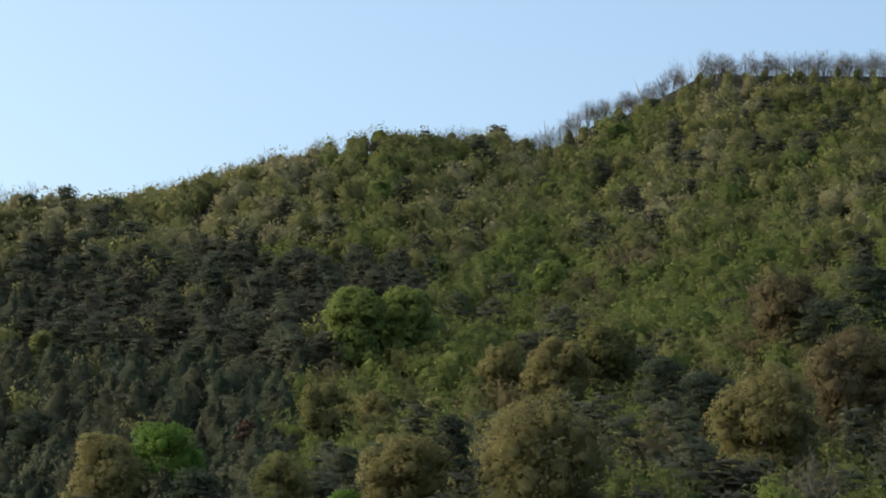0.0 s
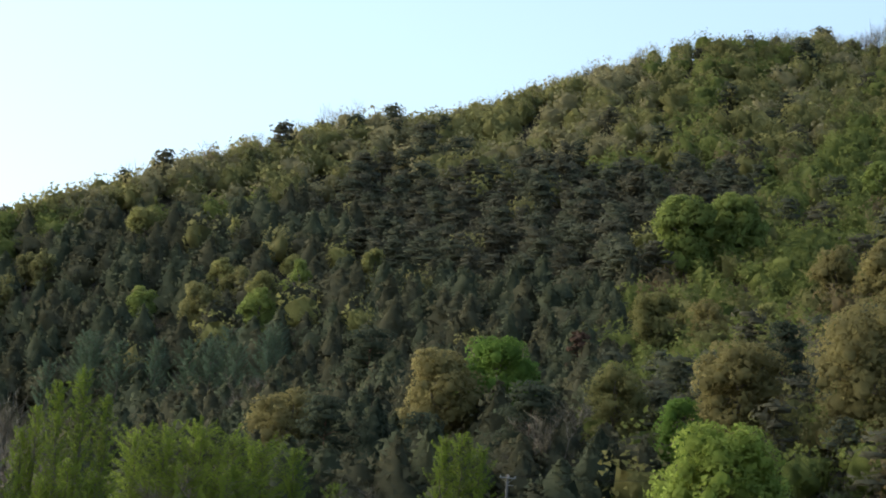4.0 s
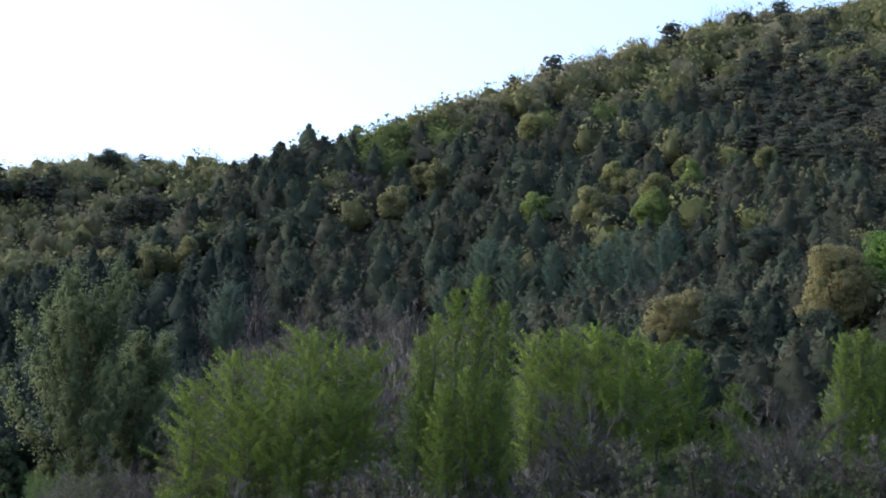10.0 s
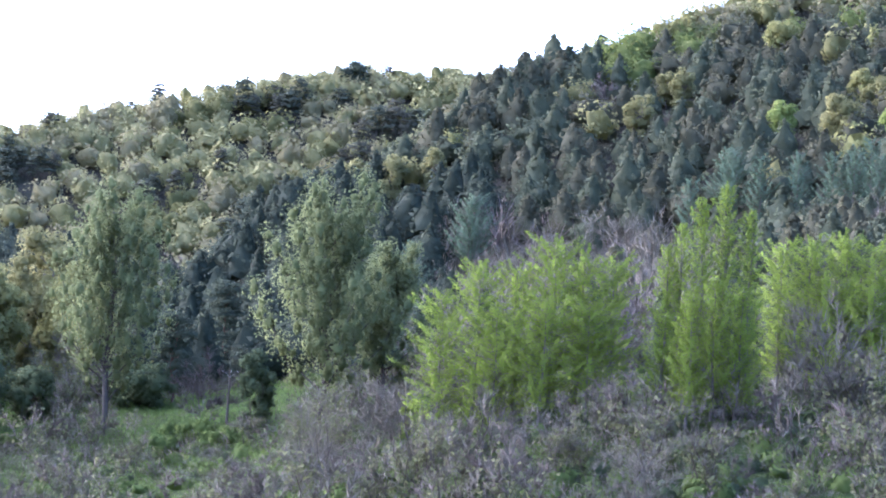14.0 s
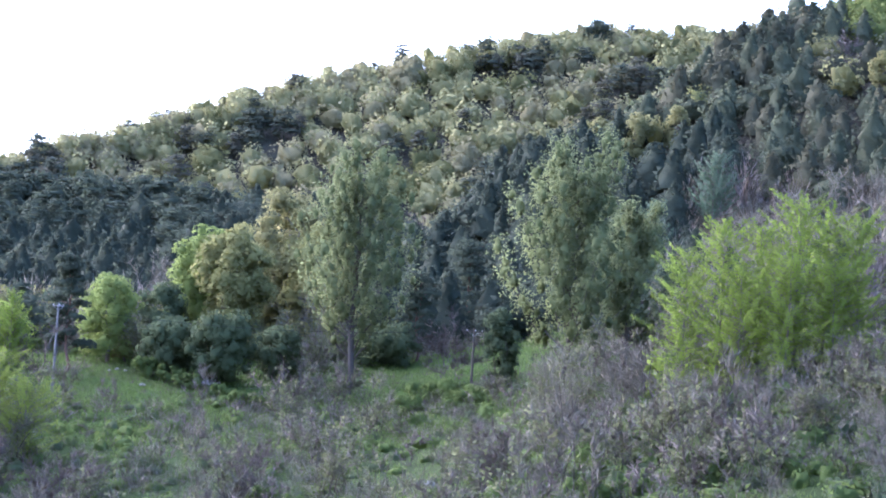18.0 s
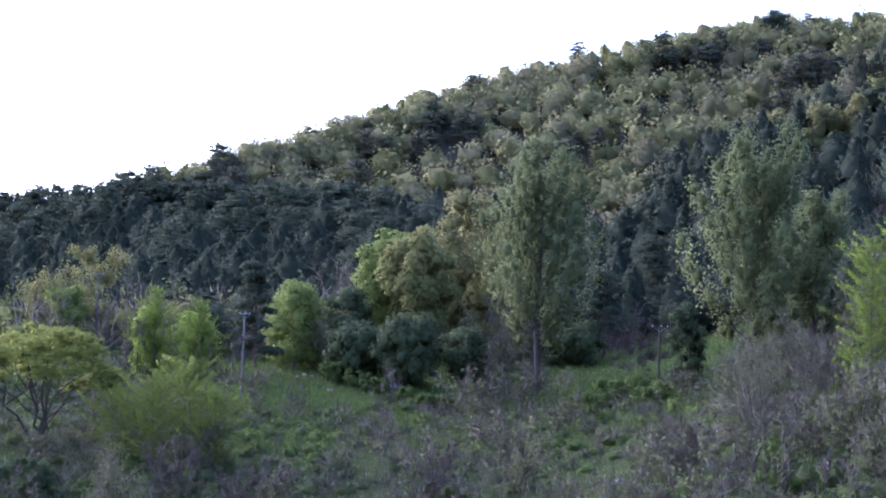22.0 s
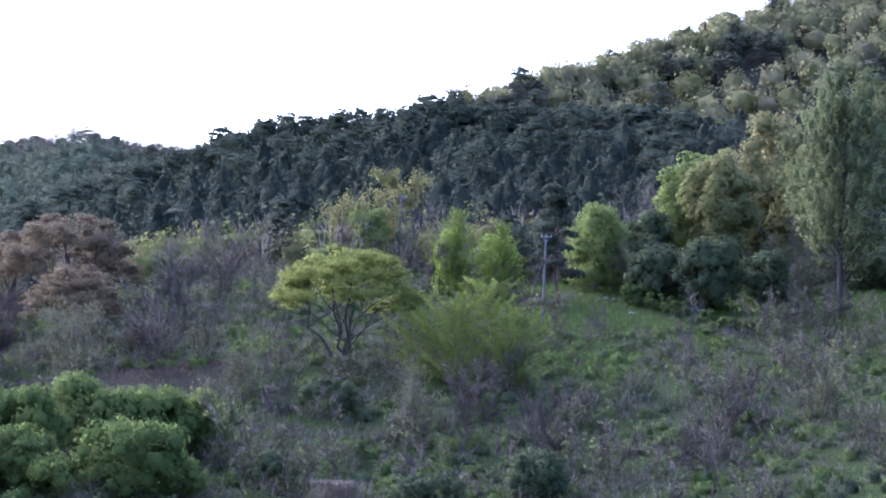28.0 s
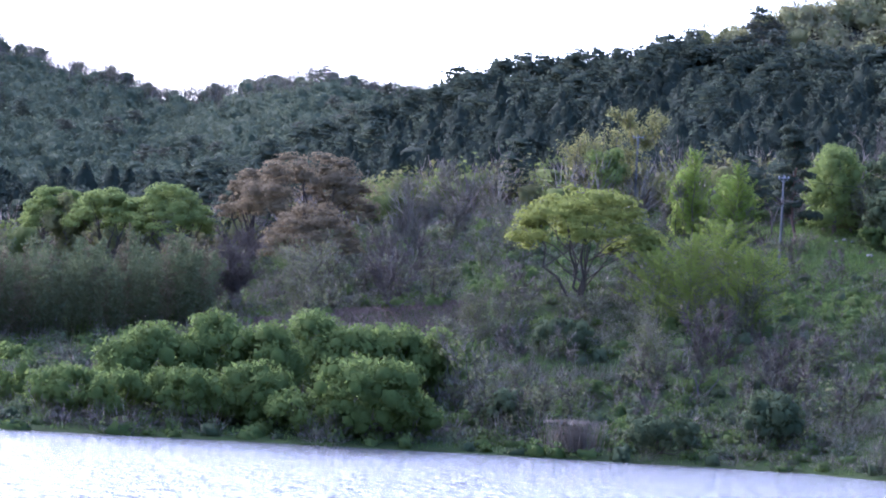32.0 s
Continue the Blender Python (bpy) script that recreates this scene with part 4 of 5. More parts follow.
# ---- woods ----
def build_woods():
    g = np.concatenate([scatter(-11, 48, 284, 520, 5.6), scatter(-11, 48, 520, 970, 6.1)])
    for ridge, foot, tree in HILLS:
        for row in (-12, -7, -3):
            rim = np.arange(max(-11, ridge[0, 0]), min(48, ridge[-1, 0]), 0.32)
            rim = rim + rng.uniform(-0.12, 0.12, len(rim))
            g = np.concatenate([g, np.stack([rim, np.interp(rim, ridge[:, 0], ridge[:, 1]) + row + rng.uniform(-2, 2, len(rim))], -1)])
    b, r = g[:, 0], g[:, 1]
    ok = seen(b, r, 6.0) & (r > np.interp(b, [-10, 10, 16, 20, 22, 31, 36, 40, 46], [285, 285, 296, 330, 358, 354, 372, 380, 388]))
    b, r = b[ok], r[ok]
    clear = np.ones(len(b), bool)
    for kind, rows in TREES.items():
        for tb, tr, th, tw in rows:
            if tr > 300 and kind not in ("pine", "fir", "cedar", "deadpine"):
                clear &= ~((np.abs(b - tb) * np.pi / 180 * tr < 0.36 * tw + 0.5) & (r > tr - 6.5) & (r < tr + 3))
    b, r = b[clear], r[clear]
    e = rise(b, r)
    n = len(b)
    on = np.argmax(np.stack([hill_height(ridge, foot, b, r, tree) for ridge, foot, tree in HILLS]), 0)
    on = np.where((r < 430) & (b < 22), 0, np.where(r < 430, 3, on))
    wob = 0.35 * np.sin(b * 2.1 + e * 3) + 0.25 * np.sin(b * 5.3 - e * 2) + rng.normal(size=n) * 0.15
    lucky = rng.uniform(size=n)
    pine_top = np.interp(b, [-1, 0, 4, 8, 11.3, 13.7, 15.2, 17.5], [11.6, 12.3, 12.1, 11.5, 10.95, 10.2, 9.75, 9.6])
    edge = np.interp(e, [6, 8.5, 9.5, 10.5, 11.6, 12.6], [2.5, 3.0, 2.6, 2.2, 0.3, 0.2])
    dark = (on == 0) & (e < pine_top + wob * 0.5) & (b > edge + wob)
    kind = np.where(dark, np.where((b > 8.5 + wob) | (e < 9.8), 2, 1), 0)
    kind = np.where(on == 3, np.where((e > np.interp(b, SPUR[:, 0], SPUR[:, 2]) - 1.35 + wob) & (b > 28), 1, 2), kind)
    kind = np.where((on == 1) & (np.sin(b * 1.3 + 1) * np.sin(e * 3.1 + b) > np.interp(b, [22, 27, 33], [0.75, 0.6, 0.0])), 1, kind)
    kind = np.where((kind == 0) & (lucky < 0.05), 1, kind)
    kind = np.where((kind > 0) & (on == 0) & (lucky > 0.965) & (e > 7.2), 3, kind)
    kind = np.where((on == 0) & (r < 430) & (b < 3) & (lucky > 0.5), np.where(lucky > 0.8, 1, 0), kind)
    mixed = (on == 3) & (r < np.interp(b, [22, 24, 30, 36, 44], [372, 392, 400, 430, 425]) + 10 * wob)
    kind = np.where(mixed & (b > 24.8), np.where(lucky < 0.58, 4, np.where(lucky < 0.9, 0, 1)), kind)
    grove = (on == 0) & (b > 13.6) & (b < 18.9) & (e < 6.5 + 0.3 * wob)
    kind = np.where(grove & (lucky < 0.85), 4, kind)
    top = (on == 0) & (b < -1.6) & (np.abs(r - np.interp(b, MAIN[:, 0], MAIN[:, 1]) - 2) < 14)
    kind = np.where(top, 5, kind)
    crest = np.where(on == 0, np.interp(b, MAIN[:, 0], MAIN[:, 2]), np.where(on == 1, np.interp(b, BACK[:, 0], BACK[:, 2]), np.where(on == 2, np.interp(b, FAR[:, 0], FAR[:, 2]), np.interp(b, SPUR[:, 0], SPUR[:, 2]))))
    kind = np.where((kind == 0) & (np.abs(e + 0.4 - crest) < 0.2) & (lucky < np.where(on == 2, 0.75, np.where((on == 1) & (b < 27), 0.0, 0.25))), 5, kind)
    far = r > 520
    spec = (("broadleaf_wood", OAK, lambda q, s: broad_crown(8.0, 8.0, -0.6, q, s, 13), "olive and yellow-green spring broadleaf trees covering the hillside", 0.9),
            ("pine_wood", PINE + [DARKPINE], lambda q, s: pine_crown(7.0, 9.0, 2.5, q, s, 10 if q > 150 else 8), "dark green red pines with flat layered crowns on the slope", 0.9),
            ("cedar_wood", CEDAR, lambda q, s: cone_crown(7.6, 8.6, 0.3, q, s, 7, 0.35) if rng.uniform() < 0.5 else broad_crown(6.2, 8.4, 0.2, q, s, 14, 7, 4), "dark narrow cedar plantation on the lower hillside", 0.9),
            ("pale_wood", YELLOW, lambda q, s: broad_crown(6.4, 9.6, 1.0, q, s, 10), "pale yellow broadleaf trees scattered among dark conifers", 0.9),
            ("bare_wood", TWIG, lambda q, s: joined([bare_crown(6.4, 8.5, 1.0, q, 1.8, 0.08), blades(rng.normal(size=(9, 3)) * np.array([0.5, 0.5, 0]) + np.array([0, 0, 1.0]), rng.normal(size=(9, 3)) * 0.35 + np.array([0, 0, 1.0]), 6.0, 0.24, True)]), "leafless purplish grey trees at the wood's edge", 1.0),
            ("ridge_wood", TWIG, lambda q, s: joined([bare_crown(6.0, 7.8, 2.2, q, 1.5, 0.065), blades(rng.normal(size=(5, 3)) * np.array([1.8, 1.8, 0]), np.array([0, 0, 1.0]) + 0.2 * rng.normal(size=(5, 3)), 6.0, 0.26, True)]), "leafless trees standing along the hilltop", 1.0))
    for k, (nm, mats, maker, label, tall) in enumerate(spec):
        for near, fine in ((True, False), (False, False), (False, True)):
            edge_tree = (np.abs(crest - e) < 0.55) & (k < 4)
            sel = np.where((kind == k) & (edge_tree == fine) & ((far != near) | fine))[0]
            if not len(sel):
                continue
            q, s = ((235, 0.33) if k != 2 else (230, 0.33)) if near else ((170, 0.42) if k != 2 else (180, 0.37))
            if fine:
                q, s = 250, 0.29
            if k >= 4:
                q, s = 220, 0.5
            temps = [maker(q, s) for _ in range(10)]
            w = rng.uniform(0.72, 1.3, len(sel)) * np.where(far[sel], np.where(on[sel] == 0, 0.95, 1.0), 1.0) * np.where((np.abs(crest[sel] - e[sel]) < 0.6) & (k < 4), np.where(on[sel] == 0, 0.72, 0.85), 1.0)
            w = np.where((k != 5) & (b[sel] < -1.4) & (np.abs(r[sel] - np.interp(b[sel], MAIN[:, 0], MAIN[:, 1])) < 40), 0.55 * w, w)
            w = w * (1.1 if k == 2 else 1.0)
            low = np.where((np.abs(crest[sel] - e[sel]) < 0.6) & (k in (1, 2)), 0.76, 1.0)
            sc = np.stack([w, tall * (0.5 + 0.5 * w) * rng.uniform(0.78, 1.15, len(sel)) * low], -1)
            if k == 0:
                up = (e[sel] > np.interp(b[sel], [-5, 3, 8, 18], [13.2, 12.4, 11.5, 9.6])) | (on[sel] > 0)
                tint = np.sin(b[sel] * 1.7 + e[sel] * 1.1) * 0.25 + rng.uniform(size=len(sel))
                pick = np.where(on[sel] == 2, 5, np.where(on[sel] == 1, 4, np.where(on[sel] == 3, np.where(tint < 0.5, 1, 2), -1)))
                pick = np.where((pick == 4) & (tint < 0.2), 2, np.where((pick == 4) & (tint > 0.75), 6, pick))
                pick = np.where((pick < 0) & up & (b[sel] > 2.5), np.where(tint < 0.45, 0, 6), pick)
                pick = np.where(pick >= 0, pick, np.where(tint < 0.22, 1, np.where(tint < 0.62, np.where(up, 2, 1), np.where(tint < 0.97, np.where(up, 0, 2), np.where(up, 6, 3)))))
            elif k == 1:
                pick = np.where(on[sel] == 3, 2, rng.integers(0, 2, len(sel)))
            elif k == 2:
                # dark cedars on the spur; lower down the main slope this tone paints in shade
                pick = np.where((on[sel] == 3) | ((b[sel] > 17.5) & (e[sel] < 7.4)), 2, rng.integers(0, 2, len(sel)))
            else:
                pick = rng.integers(0, len(mats), len(sel))
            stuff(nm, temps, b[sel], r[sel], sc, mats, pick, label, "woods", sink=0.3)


build_woods()

def build_trees():
    leaf = {"tan": (TAN, "tan_oak_tree", "tan and bronze oak in young spring leaf"), "bronze": (OAK[3], "oak_tree", "brownish bronze oak with a dense rounded crown"),
            "olive": (OAK[2], "oak_tree", "olive-green broadleaf tree with a lumpy rounded crown"), "fresh": (FRESH, "broadleaf_tree", "fresh green broadleaf tree with a soft rounded crown"),
            "green": (GREEN, "maple_tree", "vivid green broadleaf tree with layered leaf clumps"), "lime": (LIME, "zelkova_tree", "bright lime-green tree with large clumps of new leaves"),
            "yellow": (YELLOW[0], "broadleaf_tree", "pale yellow-green tree among dark conifers"), "pale": (YELLOW[1], "broadleaf_tree", "cream-coloured spring tree among dark conifers"),
            "cream": (YELLOW[1], "chestnut_tree", "tall cream-yellow tree with a rounded top"),
            "tallfresh": (FRESH, "broadleaf_tree", "tall fresh green tree behind the meadow"), "talltan": (YELLOW[0], "broadleaf_tree", "tall yellow-olive tree behind the meadow")}
    for kind, rows in TREES.items():
        for b, r, h, w in rows:
            if kind in leaf:
                mat, nm, label = leaf[kind]
                broadleaf_tree(nm, b, r, h, w, mat, label, cover=1.15)
            elif kind == "layered":
                umbrella_tree("elm_tree", b, r, h, w, FRESH, "spreading green elm with flat layers of new leaves", 1.2)
            elif kind in ("umbrella", "bronzeumb"):
                if kind == "umbrella":
                    umbrella_tree("elm_tree", b, r, h, w, LEMON, "wide yellow-green elm with many leaning stems")
                else:
                    umbrella_tree("cherry_tree", b, r, h, w, RUST, "wide rusty-brown tree with flat layers of young leaves")
            elif kind in ("larch", "willow"):
                if kind == "larch":
                    larch_tree(b, r, h, max(w, 3.6), LARCH, b < 9 or 12.6 < b < 14.5 or b > 30)
                else:
                    for k in range(4):
                        larch_tree(b + (k - 1.5) * 0.62, r + 3 * (k % 2), h * (0.78, 1.0, 0.92, 0.7)[k], w * 0.5, LARCH_SOFT, False, "willow_tree", "soft yellow-green tree with level feathery boughs", "soft green trees on the bank")
            elif kind == "poplar":
                poplar_tree(b, r, h, w, POPLAR)
            elif kind in ("pine", "deadpine"):
                pine_tree("pine_tree", b, r, h, w, DARKPINE if kind == "pine" else DEADPINE, "dark red pine with flat needle pads" if kind == "pine" else "dead brown pine among green conifers")
            elif kind == "thinpine":
                pine_tree("pine_tree", b, r, h, w, DARKPINE, "slender pine with a bare lower trunk beside the meadow", 0.25, 18, 1.6)
            elif kind == "cedar":
                cone_tree("cedar_tree", b, r, h, w, CEDAR[0], "dark pointed cedar standing above the wood")
            elif kind == "teal":
                larch_tree(b, r, h, w, TEAL, True, "cypress_tree", "blue-green feathery cypress on the lower slope", "conifers on the slope", 0.62)
            elif kind == "fir":
                cone_tree("fir_tree", b, r, h, w, DARKPINE, "dark drooping fir on the lower slope")
            elif kind in ("bare", "lilac"):
                bare_tree("bare_tree", b, r, h, w, "leafless tree with many fine grey-purple twigs", TWIG[1] if kind == "lilac" else TWIG_DARK if r < 335 and b > 22 else TWIG[0], stems=4 if h > 6 else 6, twigs=4200 if w > 10 and r < 300 else 2400 if r < 360 else 1300)
            elif kind == "budding":
                bare_tree("budding_tree", b, r, h, w, "small tree just breaking into pale green leaf", TWIG[0], BUD, 4, 1900, 900)
            elif kind == "feather":
                bare_tree("feathery_tree", b, r, h, w, "tall feathery tree in pale tan young leaf", TWIG[0], YELLOW[0], 3, 6000, 400, 34)
            elif kind == "barepole":
                bare_tree("dead_tree", b, r, h, w, "thin dead trunk standing beside the pine", BARK_DARK, stems=1, twigs=120)
            elif kind == "willowbush":
                leafy_bush("willow_bush", b, r, h, w * 1.25, WILLOW, "soft green willow bush at the water's edge", TWIG[0])
            elif kind in ("hedge", "vine"):
                leafy_bush("bramble_bush", b, r, h, w, BRAMBLE, "low green bramble bush along the terrace edge" if kind == "hedge" else "green mound of trailing bramble on the bank", BARK_DARK, 0.17, "bramble bushes on the bank")
            elif kind == "evergreen":
                leafy_bush("evergreen_bush", b, r, h, w * 1.1, IVY, "dark green evergreen bush on the bank", BARK_DARK, 0.2, "dark bushes on the bank")


build_trees()


def build_shrubs():
    """Bare shrubs all over the bank, copied from a few."""
    kinds = []
    for k in range(7):
        h, w = rng.uniform(2.6, 4.6), rng.uniform(3.0, 5.0)
        ob = bare_tree("bare_shrub", 18, 246, h, w, "leafless shrub with a dense fan of purple-grey twigs", TWIG[k % 2], BUD, 5, 420 if k % 3 == 0 else 0, 560, 8)
        tagged(ob, group="bare shrubs on the bank", category="shrub")
        kinds.append(ob)
    spots = np.concatenate([scatter(12, 41.5, 228, 352, 8.2), scatter(5.5, 22.5, 232, 259, 5.6)])
    k = 0
    for b, r in spots:
        if (26.4 < b < 31.5 and r > 322) or (21 < b < 25 and r > 320) or float(land(b, r)) < 0.6 or (37 < b and r < 262) or (36.5 < b < 41 and 286 < r < 304) or rng.uniform() < 0.14:
            continue
        m = Matrix.Translation(place(b, r)) @ pose(0, 0, 0, 0, 0, rng.uniform(0, 360)) @ Matrix.Diagonal((*([rng.uniform(0.75, 1.3) * (1.25 if b < 22 and r < 262 else 1.0)] * 3), 1))
        if k < len(kinds):
            kinds[k].matrix_basis = m
        else:
            copy_thing(kinds[k % len(kinds)], m)
        k += 1


build_shrubs()


# ---- undergrowth of the bank ----
def build_undergrowth():
    g = scatter(-10, 47, 214, 398, 2.25)
    b, r = g[:, 0], g[:, 1]
    z = land(b, r)
    n = len(b)
    meadow = ((((b > 26.6) & (b < 31.2) & (r > 322 + 4 * np.sin(b))) | ((b > 21.2) & (b < 25) & (r > 322 + 4 * np.sin(2 * b)))) & (r < 352)) | ((np.abs(b - 38.8) < 2.2) & (np.abs(r - 296) < 6))
    path = (np.abs(b - 23.6) < 1.1) & (np.abs(r - 276) < 5)
    drift = np.sin(b * 0.9 + r * 0.05) + np.sin(b * 2.3 - r * 0.11) * 0.7 + rng.normal(size=n) * 0.55
    ok = (z > 0.03) & ((r < 362) | (b > 31)) & ((b > 17) | (r < 300)) & ((b > 14) | (r > 232))
    scale = np.stack([rng.uniform(0.7, 1.4, n), rng.uniform(0.6, 1.35, n)], -1)
    brush = [bare_crown(3.4, 2.1, 0.05, 135, 0.9, 0.033) for _ in range(8)]
    sel = np.where(ok & ~meadow & ~path & (drift > -1.0) & (rng.uniform(size=n) < 0.52))[0]
    stuff("bare_brush", brush, b[sel], r[sel], scale[sel], TWIG, (rng.uniform(size=len(sel)) < 0.35).astype(int), "leafless grey-purple brush covering the bank", "undergrowth", 0.1)
    mound = [broad_crown(3.3, 1.25, -0.3, 46, 0.17, 7, 7, 3) for _ in range(8)]
    sel = np.where(ok & ~meadow & ~path & ((drift < 1.2) | (b < 12)) & (rng.uniform(size=n) < 0.6))[0]
    near = (b[sel] < 24) & (r[sel] < 262)
    stuff("bramble_cover", mound, b[sel], r[sel], scale[sel] * np.where(near, 1.35, 1.0)[:, None], [IVY, BRAMBLE], (rng.uniform(size=len(sel)) < 0.7).astype(int), "low green bramble mounds on the bank", "undergrowth", 0.15)
    g = np.concatenate([scatter(7, 47, 222, 360, 1.35), scatter(21.3, 31.7, 298, 356, 0.62), scatter(36.4, 41.2, 287, 305, 0.5)])
    b, r = g[:, 0], g[:, 1]
    ok = land(b, r) > 0.15
    b, r = b[ok], r[ok]
    def tuft(h):
        p = rng.normal(size=(6, 3)) * np.array([0.3, 0.3, 0])
        return blades(p, np.array([0, 0, 1.0]) + 0.4 * rng.normal(size=(6, 3)), h, 0.06, True)
    n = len(b)
    dry = (np.abs(b - 38.8) < 2.4) & (np.abs(r - 296) < 9) | (rng.uniform(size=n) < 0.05)
    stuff("grass", [tuft(0.45) for _ in range(8)], b, r, np.stack([rng.uniform(0.7, 1.4, n)] * 2, -1), [MEADOW, HAY], dry.astype(int), "short green grass with dry straw patches", "grass", 0.02)


build_undergrowth()


# ---- poles, wires, stones, reeds, bamboo ----
def local(b, r, z=0.0):
    p = place(b, r)
    return Vector((p[0], p[1], p[2] + z))


def solid(name, bm, material, parent, label=""):
    me = bpy.data.meshes.new(name)
    bm.to_mesh(me)
    bm.free()
    me.materials.append(material)
    ob = new(name, me)
    ob.parent = parent
    return tagged(ob, label)


def rod(r1, r2, h, sides=10, z=0.0):
    bm = bmesh.new()
    bmesh.ops.create_cone(bm, cap_ends=True, segments=sides, radius1=r1, radius2=r2, depth=h, matrix=Matrix.Translation((0, 0, z + h / 2)))
    return bm


def block(x, y, z, m=None, bevel=0.02):
    bm = bmesh.new()
    bmesh.ops.create_cube(bm, size=1.0, matrix=Matrix.Diagonal((x, y, z, 1)))
    bmesh.ops.bevel(bm, geom=bm.edges[:], offset=bevel, segments=1, affect="EDGES")
    if m is not None:
        bmesh.ops.transform(bm, matrix=m, verts=bm.verts[:])
    return bm


def utility_pole(b, r, h, material, label, arm=1.7, transformer=False):
    ob = new("utility_pole")
    ob.matrix_basis = Matrix.Translation(local(b, r)) @ pose(0, 0, 0, 0, 0, b + 4)
    tagged(ob, label, "pole", "utility poles")
    solid("shaft", rod(0.17, 0.11, h + 0.4, 12, -0.4), material, ob)
    arm_ob = solid("crossarm", block(arm, 0.11, 0.11, pose(0, -0.14, h - 0.35), 0.015), BARK_DARK if material is not CONCRETE else STEEL, ob)
    for x in (-arm * 0.45, 0.12, arm * 0.45):
        solid("insulator", rod(0.06, 0.04, 0.16, 8, 0), PORCELAIN, arm_ob).location = (x, -0.14, h - 0.29)
    for s in (-1, 1):
        solid("brace", block(0.72, 0.03, 0.04, pose(s * 0.3, -0.12, h - 0.62, 0, -s * 40, 0), 0.005), STEEL, ob)
    if transformer:
        solid("bracket", block(0.5, 0.25, 0.06, pose(0.3, 0, h - 1.0), 0.01), STEEL, ob)
    return ob


def wire(p, q, sag):
    pts = [tuple(Vector(p).lerp(Vector(q), t) - Vector((0, 0, sag * 4 * t * (1 - t)))) for t in np.linspace(0, 1, 14)]
    v, f, n = tube(pts, np.full(14, 0.016), 4)
    return tagged(new("power_line", mesh_of("power_line", v, f, [RUBBER], normals=n)), "thin black power line sagging between poles", "cable", "power lines")


def stone_post(b, r, h, label):
    ob = new("stone_post")
    ob.matrix_basis = Matrix.Translation(local(b, r)) @ pose(0, 0, 0, 0, 0, b + 12)
    tagged(ob, label, "stone marker", "stone posts on the bank")
    solid("plinth", block(0.62, 0.62, 0.35, pose(0, 0, 0.1), 0.04), STONE, ob)
    solid("shaft", block(0.36, 0.34, h - 0.45, pose(0, 0, 0.27 + (h - 0.45) / 2, 1.5, 0, 0), 0.05), STONE, ob)
    cap = block(0.52, 0.5, 0.2, pose(0, 0, h - 0.1), 0.08)
    solid("cap", cap, STONE, ob)
    return ob


STONES = []


def stone_mesh(k):
    while len(STONES) <= k:
        bm = bmesh.new()
        bmesh.ops.create_icosphere(bm, subdivisions=1, radius=0.5)
        for v in bm.verts:
            v.co *= 1 + 0.28 * noise.noise(v.co * 2.3 + Vector((len(STONES) * 7.1, 0, 0)))
            v.co.z *= 0.72
        me = bpy.data.meshes.new("stone")
        bm.to_mesh(me)
        bm.free()
        me.materials.append(STONE)
        STONES.append(me)
    return STONES[k]


def stone_bank(name, b0, r0, b1, r1, rows, size, label):
    """A dry-laid run of stones between two places."""
    ob = new(name)
    ob.matrix_basis = Matrix.Translation(local(b0, r0))
    tagged(ob, label, "stone wall")
    a, e = local(b0, r0), local(b1, r1)
    n = max(2, int((e - a).length / (size * 0.85)))
    for row in range(rows):
        for k in range(n - row // 2):
            if rows == 1 and rng.uniform() < 0.62:
                continue
            t = (k + 0.5 * (row % 2) + rng.uniform(-0.2, 0.2)) / n
            b, r = b0 + (b1 - b0) * t, r0 + (r1 - r0) * t
            s = new("stone", stone_mesh(int(rng.integers(0, 8))))
            s.parent = ob
            s.location = local(b, r + rng.uniform(-0.6, 0.6), size * (0.05 + 0.4 * row)) - a
            s.rotation_euler = tuple(rng.uniform(-0.5, 0.5, 2)) + (rng.uniform(0, 6),)
            q = size * rng.uniform(0.75, 1.25)
            s.scale = (q * 1.25, q, q)
    return ob


def boulder(b, r, s, label="pale boulder lying in the grass"):
    ob = new("boulder", stone_mesh(int(rng.integers(0, 8))))
    ob.matrix_basis = Matrix.Translation(local(b, r, 0.2 * s)) @ pose(0, 0, 0, 0, 0, rng.uniform(0, 360)) @ Matrix.Diagonal((s * 1.4, s, s, 1))
    return tagged(ob, label, "rock", "pale rocks on the meadow")


def reed_clump(b, r, h, w):
    ob = thing("reed_clump", b, r, "pale dry reed clump at the water's edge", "reeds")
    n = 520
    p = rng.normal(size=(n, 3)) * np.array([w * 0.2, w * 0.14, 0])
    way = np.array([0, 0, 1.0]) + 0.16 * rng.normal(size=(n, 3)) + p * 0.05
    tagged(part("reed_mass", blades(p, way, rng.uniform(0.55, 1.0, n) * h, 0.045), STRAW, ob), kind="stuff")
    q = p[:160] + unify(way[:160]) * h * 0.85
    tagged(part("plume_mass", leaves(q, unit(160), 0.16, 3.0), STRAW, ob), kind="stuff")


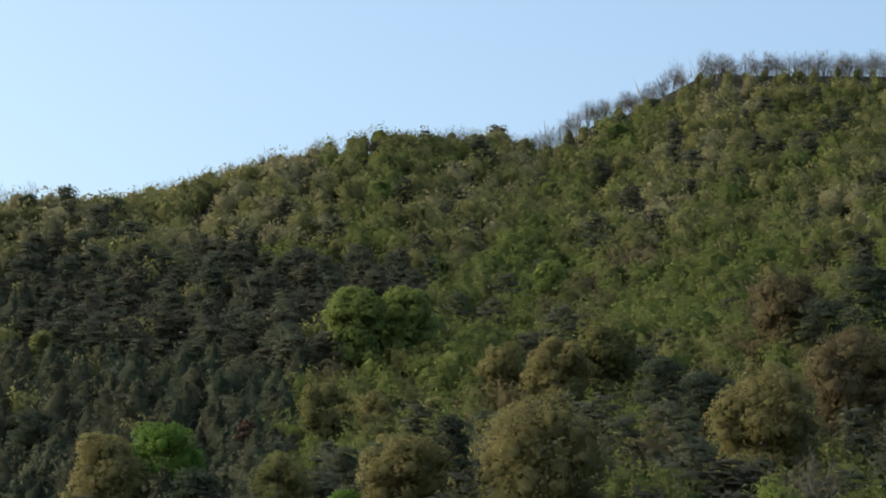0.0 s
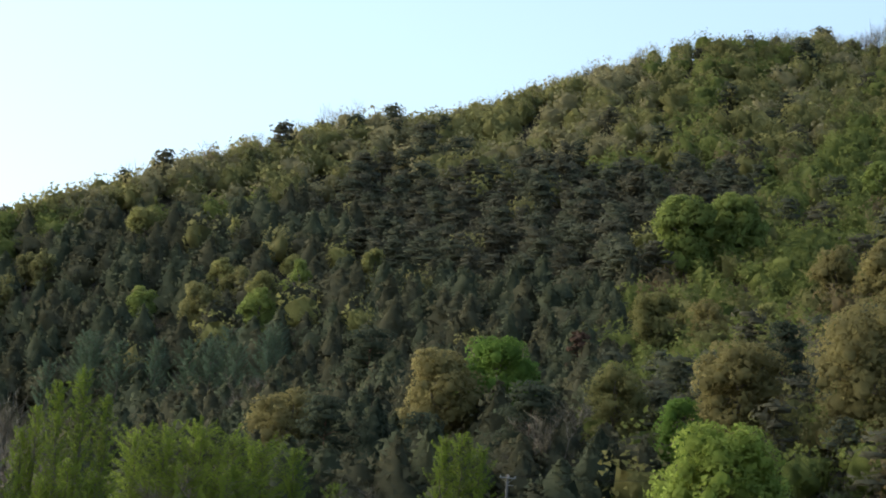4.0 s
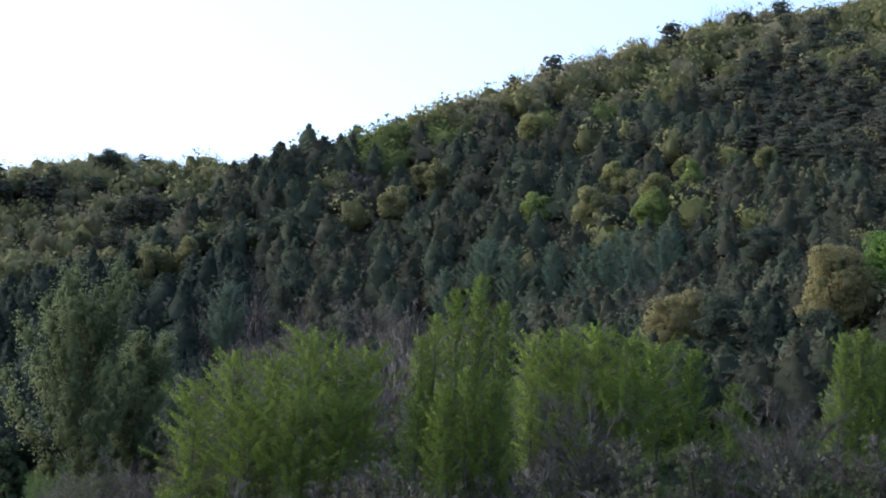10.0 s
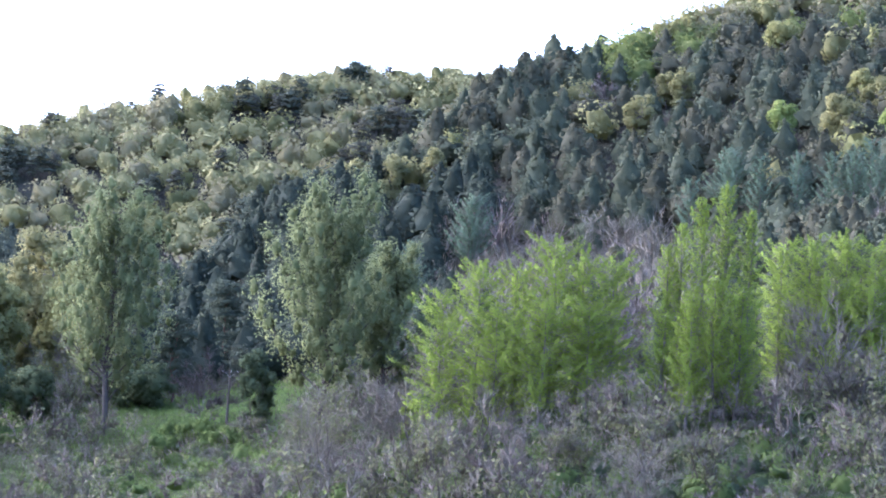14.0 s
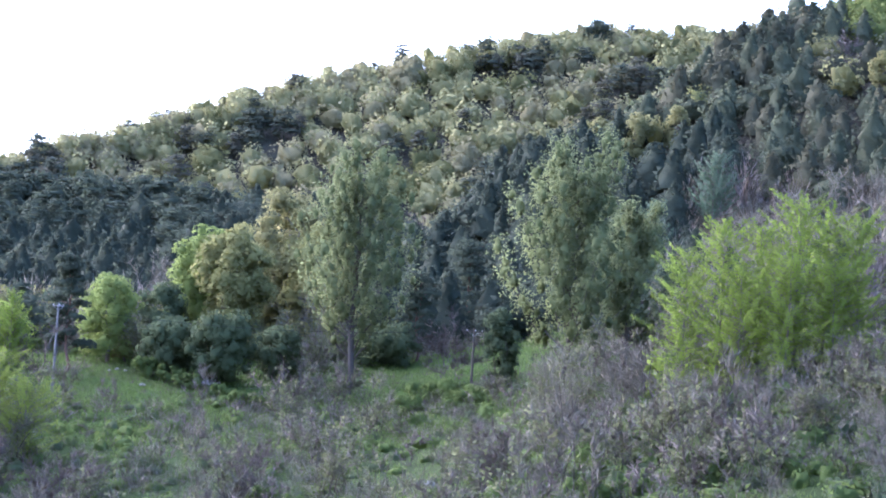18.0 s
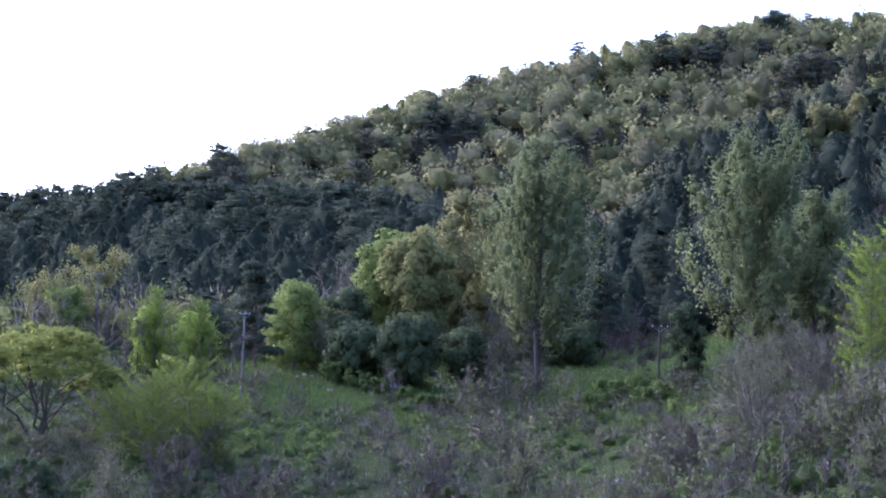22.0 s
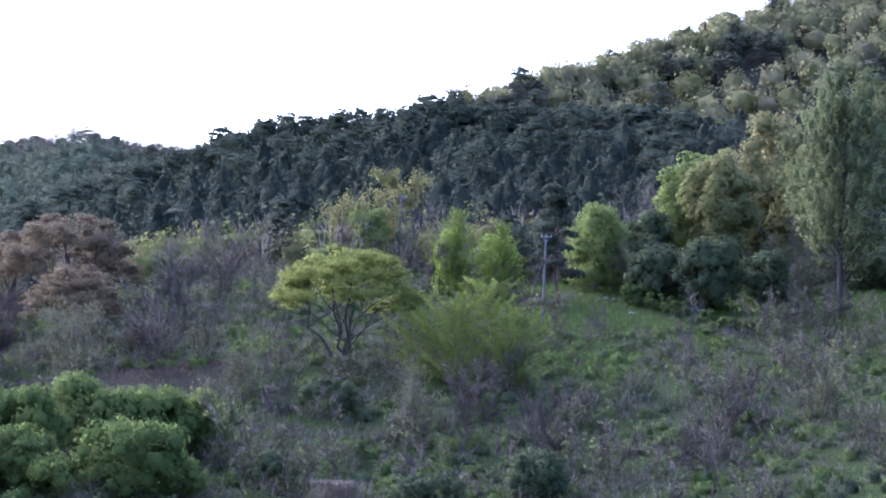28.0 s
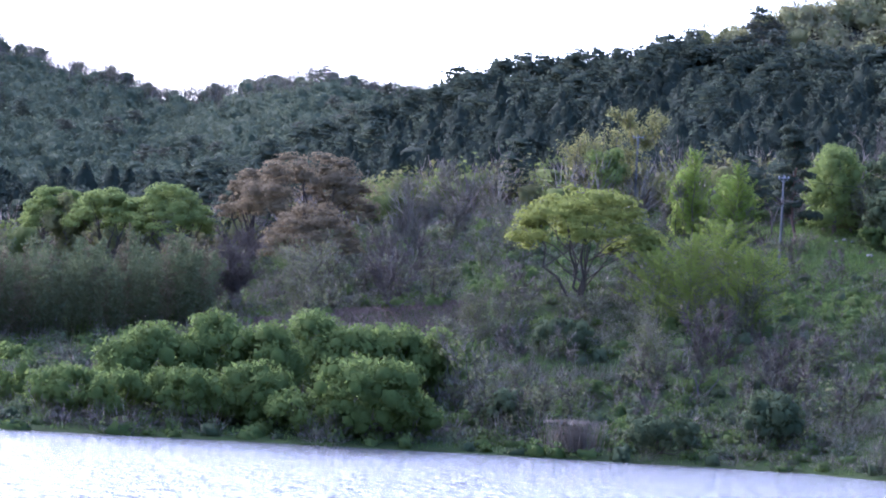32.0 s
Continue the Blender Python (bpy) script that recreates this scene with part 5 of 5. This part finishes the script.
def bamboo_shape(h):
    lean = rng.normal(size=2) * 0.07 * h
    t = np.linspace(0, 1, 7)
    line = np.stack([lean[0] * t ** 2.5, lean[1] * t ** 2.5, h * t * (1 - 0.05 * t ** 4)], -1)
    stem = tube(line, np.linspace(0.05, 0.012, 7), 4)
    n = 190
    u = rng.uniform(0.1, 1.0, n) ** 0.7
    p = np.stack([np.interp(u, t, line[:, 0]), np.interp(u, t, line[:, 1]), np.interp(u, t, line[:, 2])], -1)
    p += rng.normal(size=(n, 3)) * np.array([0.42, 0.42, 0.25]) * (1.15 - 0.6 * u)[:, None]
    return joined([(stem[0], np.concatenate([stem[1][:, :3], stem[1][:, [0, 2, 3]]]), stem[2]), leaves(p, unit(n) + np.array([0, 0, 0.5]), 0.17, 3.6, tri=True)])


def build_features():
    utility_pole(4.82, 268, 9.0, CONCRETE, "grey concrete utility pole with a short crossarm", 1.5, True)
    utility_pole(0.75, 262, 9.0, CONCRETE, "grey concrete utility pole behind the lime-green tree", 1.5)
    utility_pole(22.72, 318, 7.6, BARK_DARK, "dark weathered wooden utility pole beside the meadow", 1.8)
    utility_pole(33.68, 378, 10.5, CONCRETE, "thin grey utility pole among the trees", 1.4)
    utility_pole(30.82, 326, 10.0, CONCRETE, "thin pale utility pole beside the pine", 1.2)
    for dz in (8.9, 7.2):
        wire(local(4.82, 268, dz), local(0.75, 262, dz), 0.35)
    wire(local(33.68, 378, 10.3), local(30.82, 326, 9.8), 0.9)
    wire(local(30.82, 326, 9.6), local(22.72, 318, 7.4), 1.2)
    stone_post(25.13, 281, 1.45, "pale carved stone post with a rounded cap")
    stone_post(22.79, 272, 2.2, "tall pale stone post standing among bare brush")
    stone_bank("stone_heap", 28.15, 333, 27.55, 334, 3, 0.5, "tumbled heap of grey stones at the terrace edge")
    stone_bank("terrace_wall", 27.4, 331, 25.6, 320, 1, 0.42, "low dry-stone terrace wall half covered in grass")
    for b, r, s in ((29.45, 338, 0.5), (29.6, 338.6, 0.6), (29.75, 338, 0.45), (29.1, 331, 0.7), (22.95, 342, 0.5), (23.25, 341, 0.45), (22.6, 340, 0.4), (23.4, 270, 1.1)):
        boulder(b, r, s)
    reed_clump(34.65, 238.5, 2.9, 5.2)
    g = scatter(41.9, 48.5, 297, 318, 1.35)
    b, r = g[:, 0], g[:, 1]
    n = len(b)
    stuff("bamboo_grove", [bamboo_shape(9.6) for _ in range(7)], b, r, np.stack([np.ones(n), rng.uniform(0.74, 1.06, n) * (0.93 + 0.09 * np.sin(b * 7.0) + 0.05 * np.sin(b * 17))], -1), [BAMBOO, BAMBOO_DRY], (rng.uniform(size=n) < 0.3).astype(int), "dense dark olive bamboo grove behind the bank", "bamboo", 0.1)


build_features()
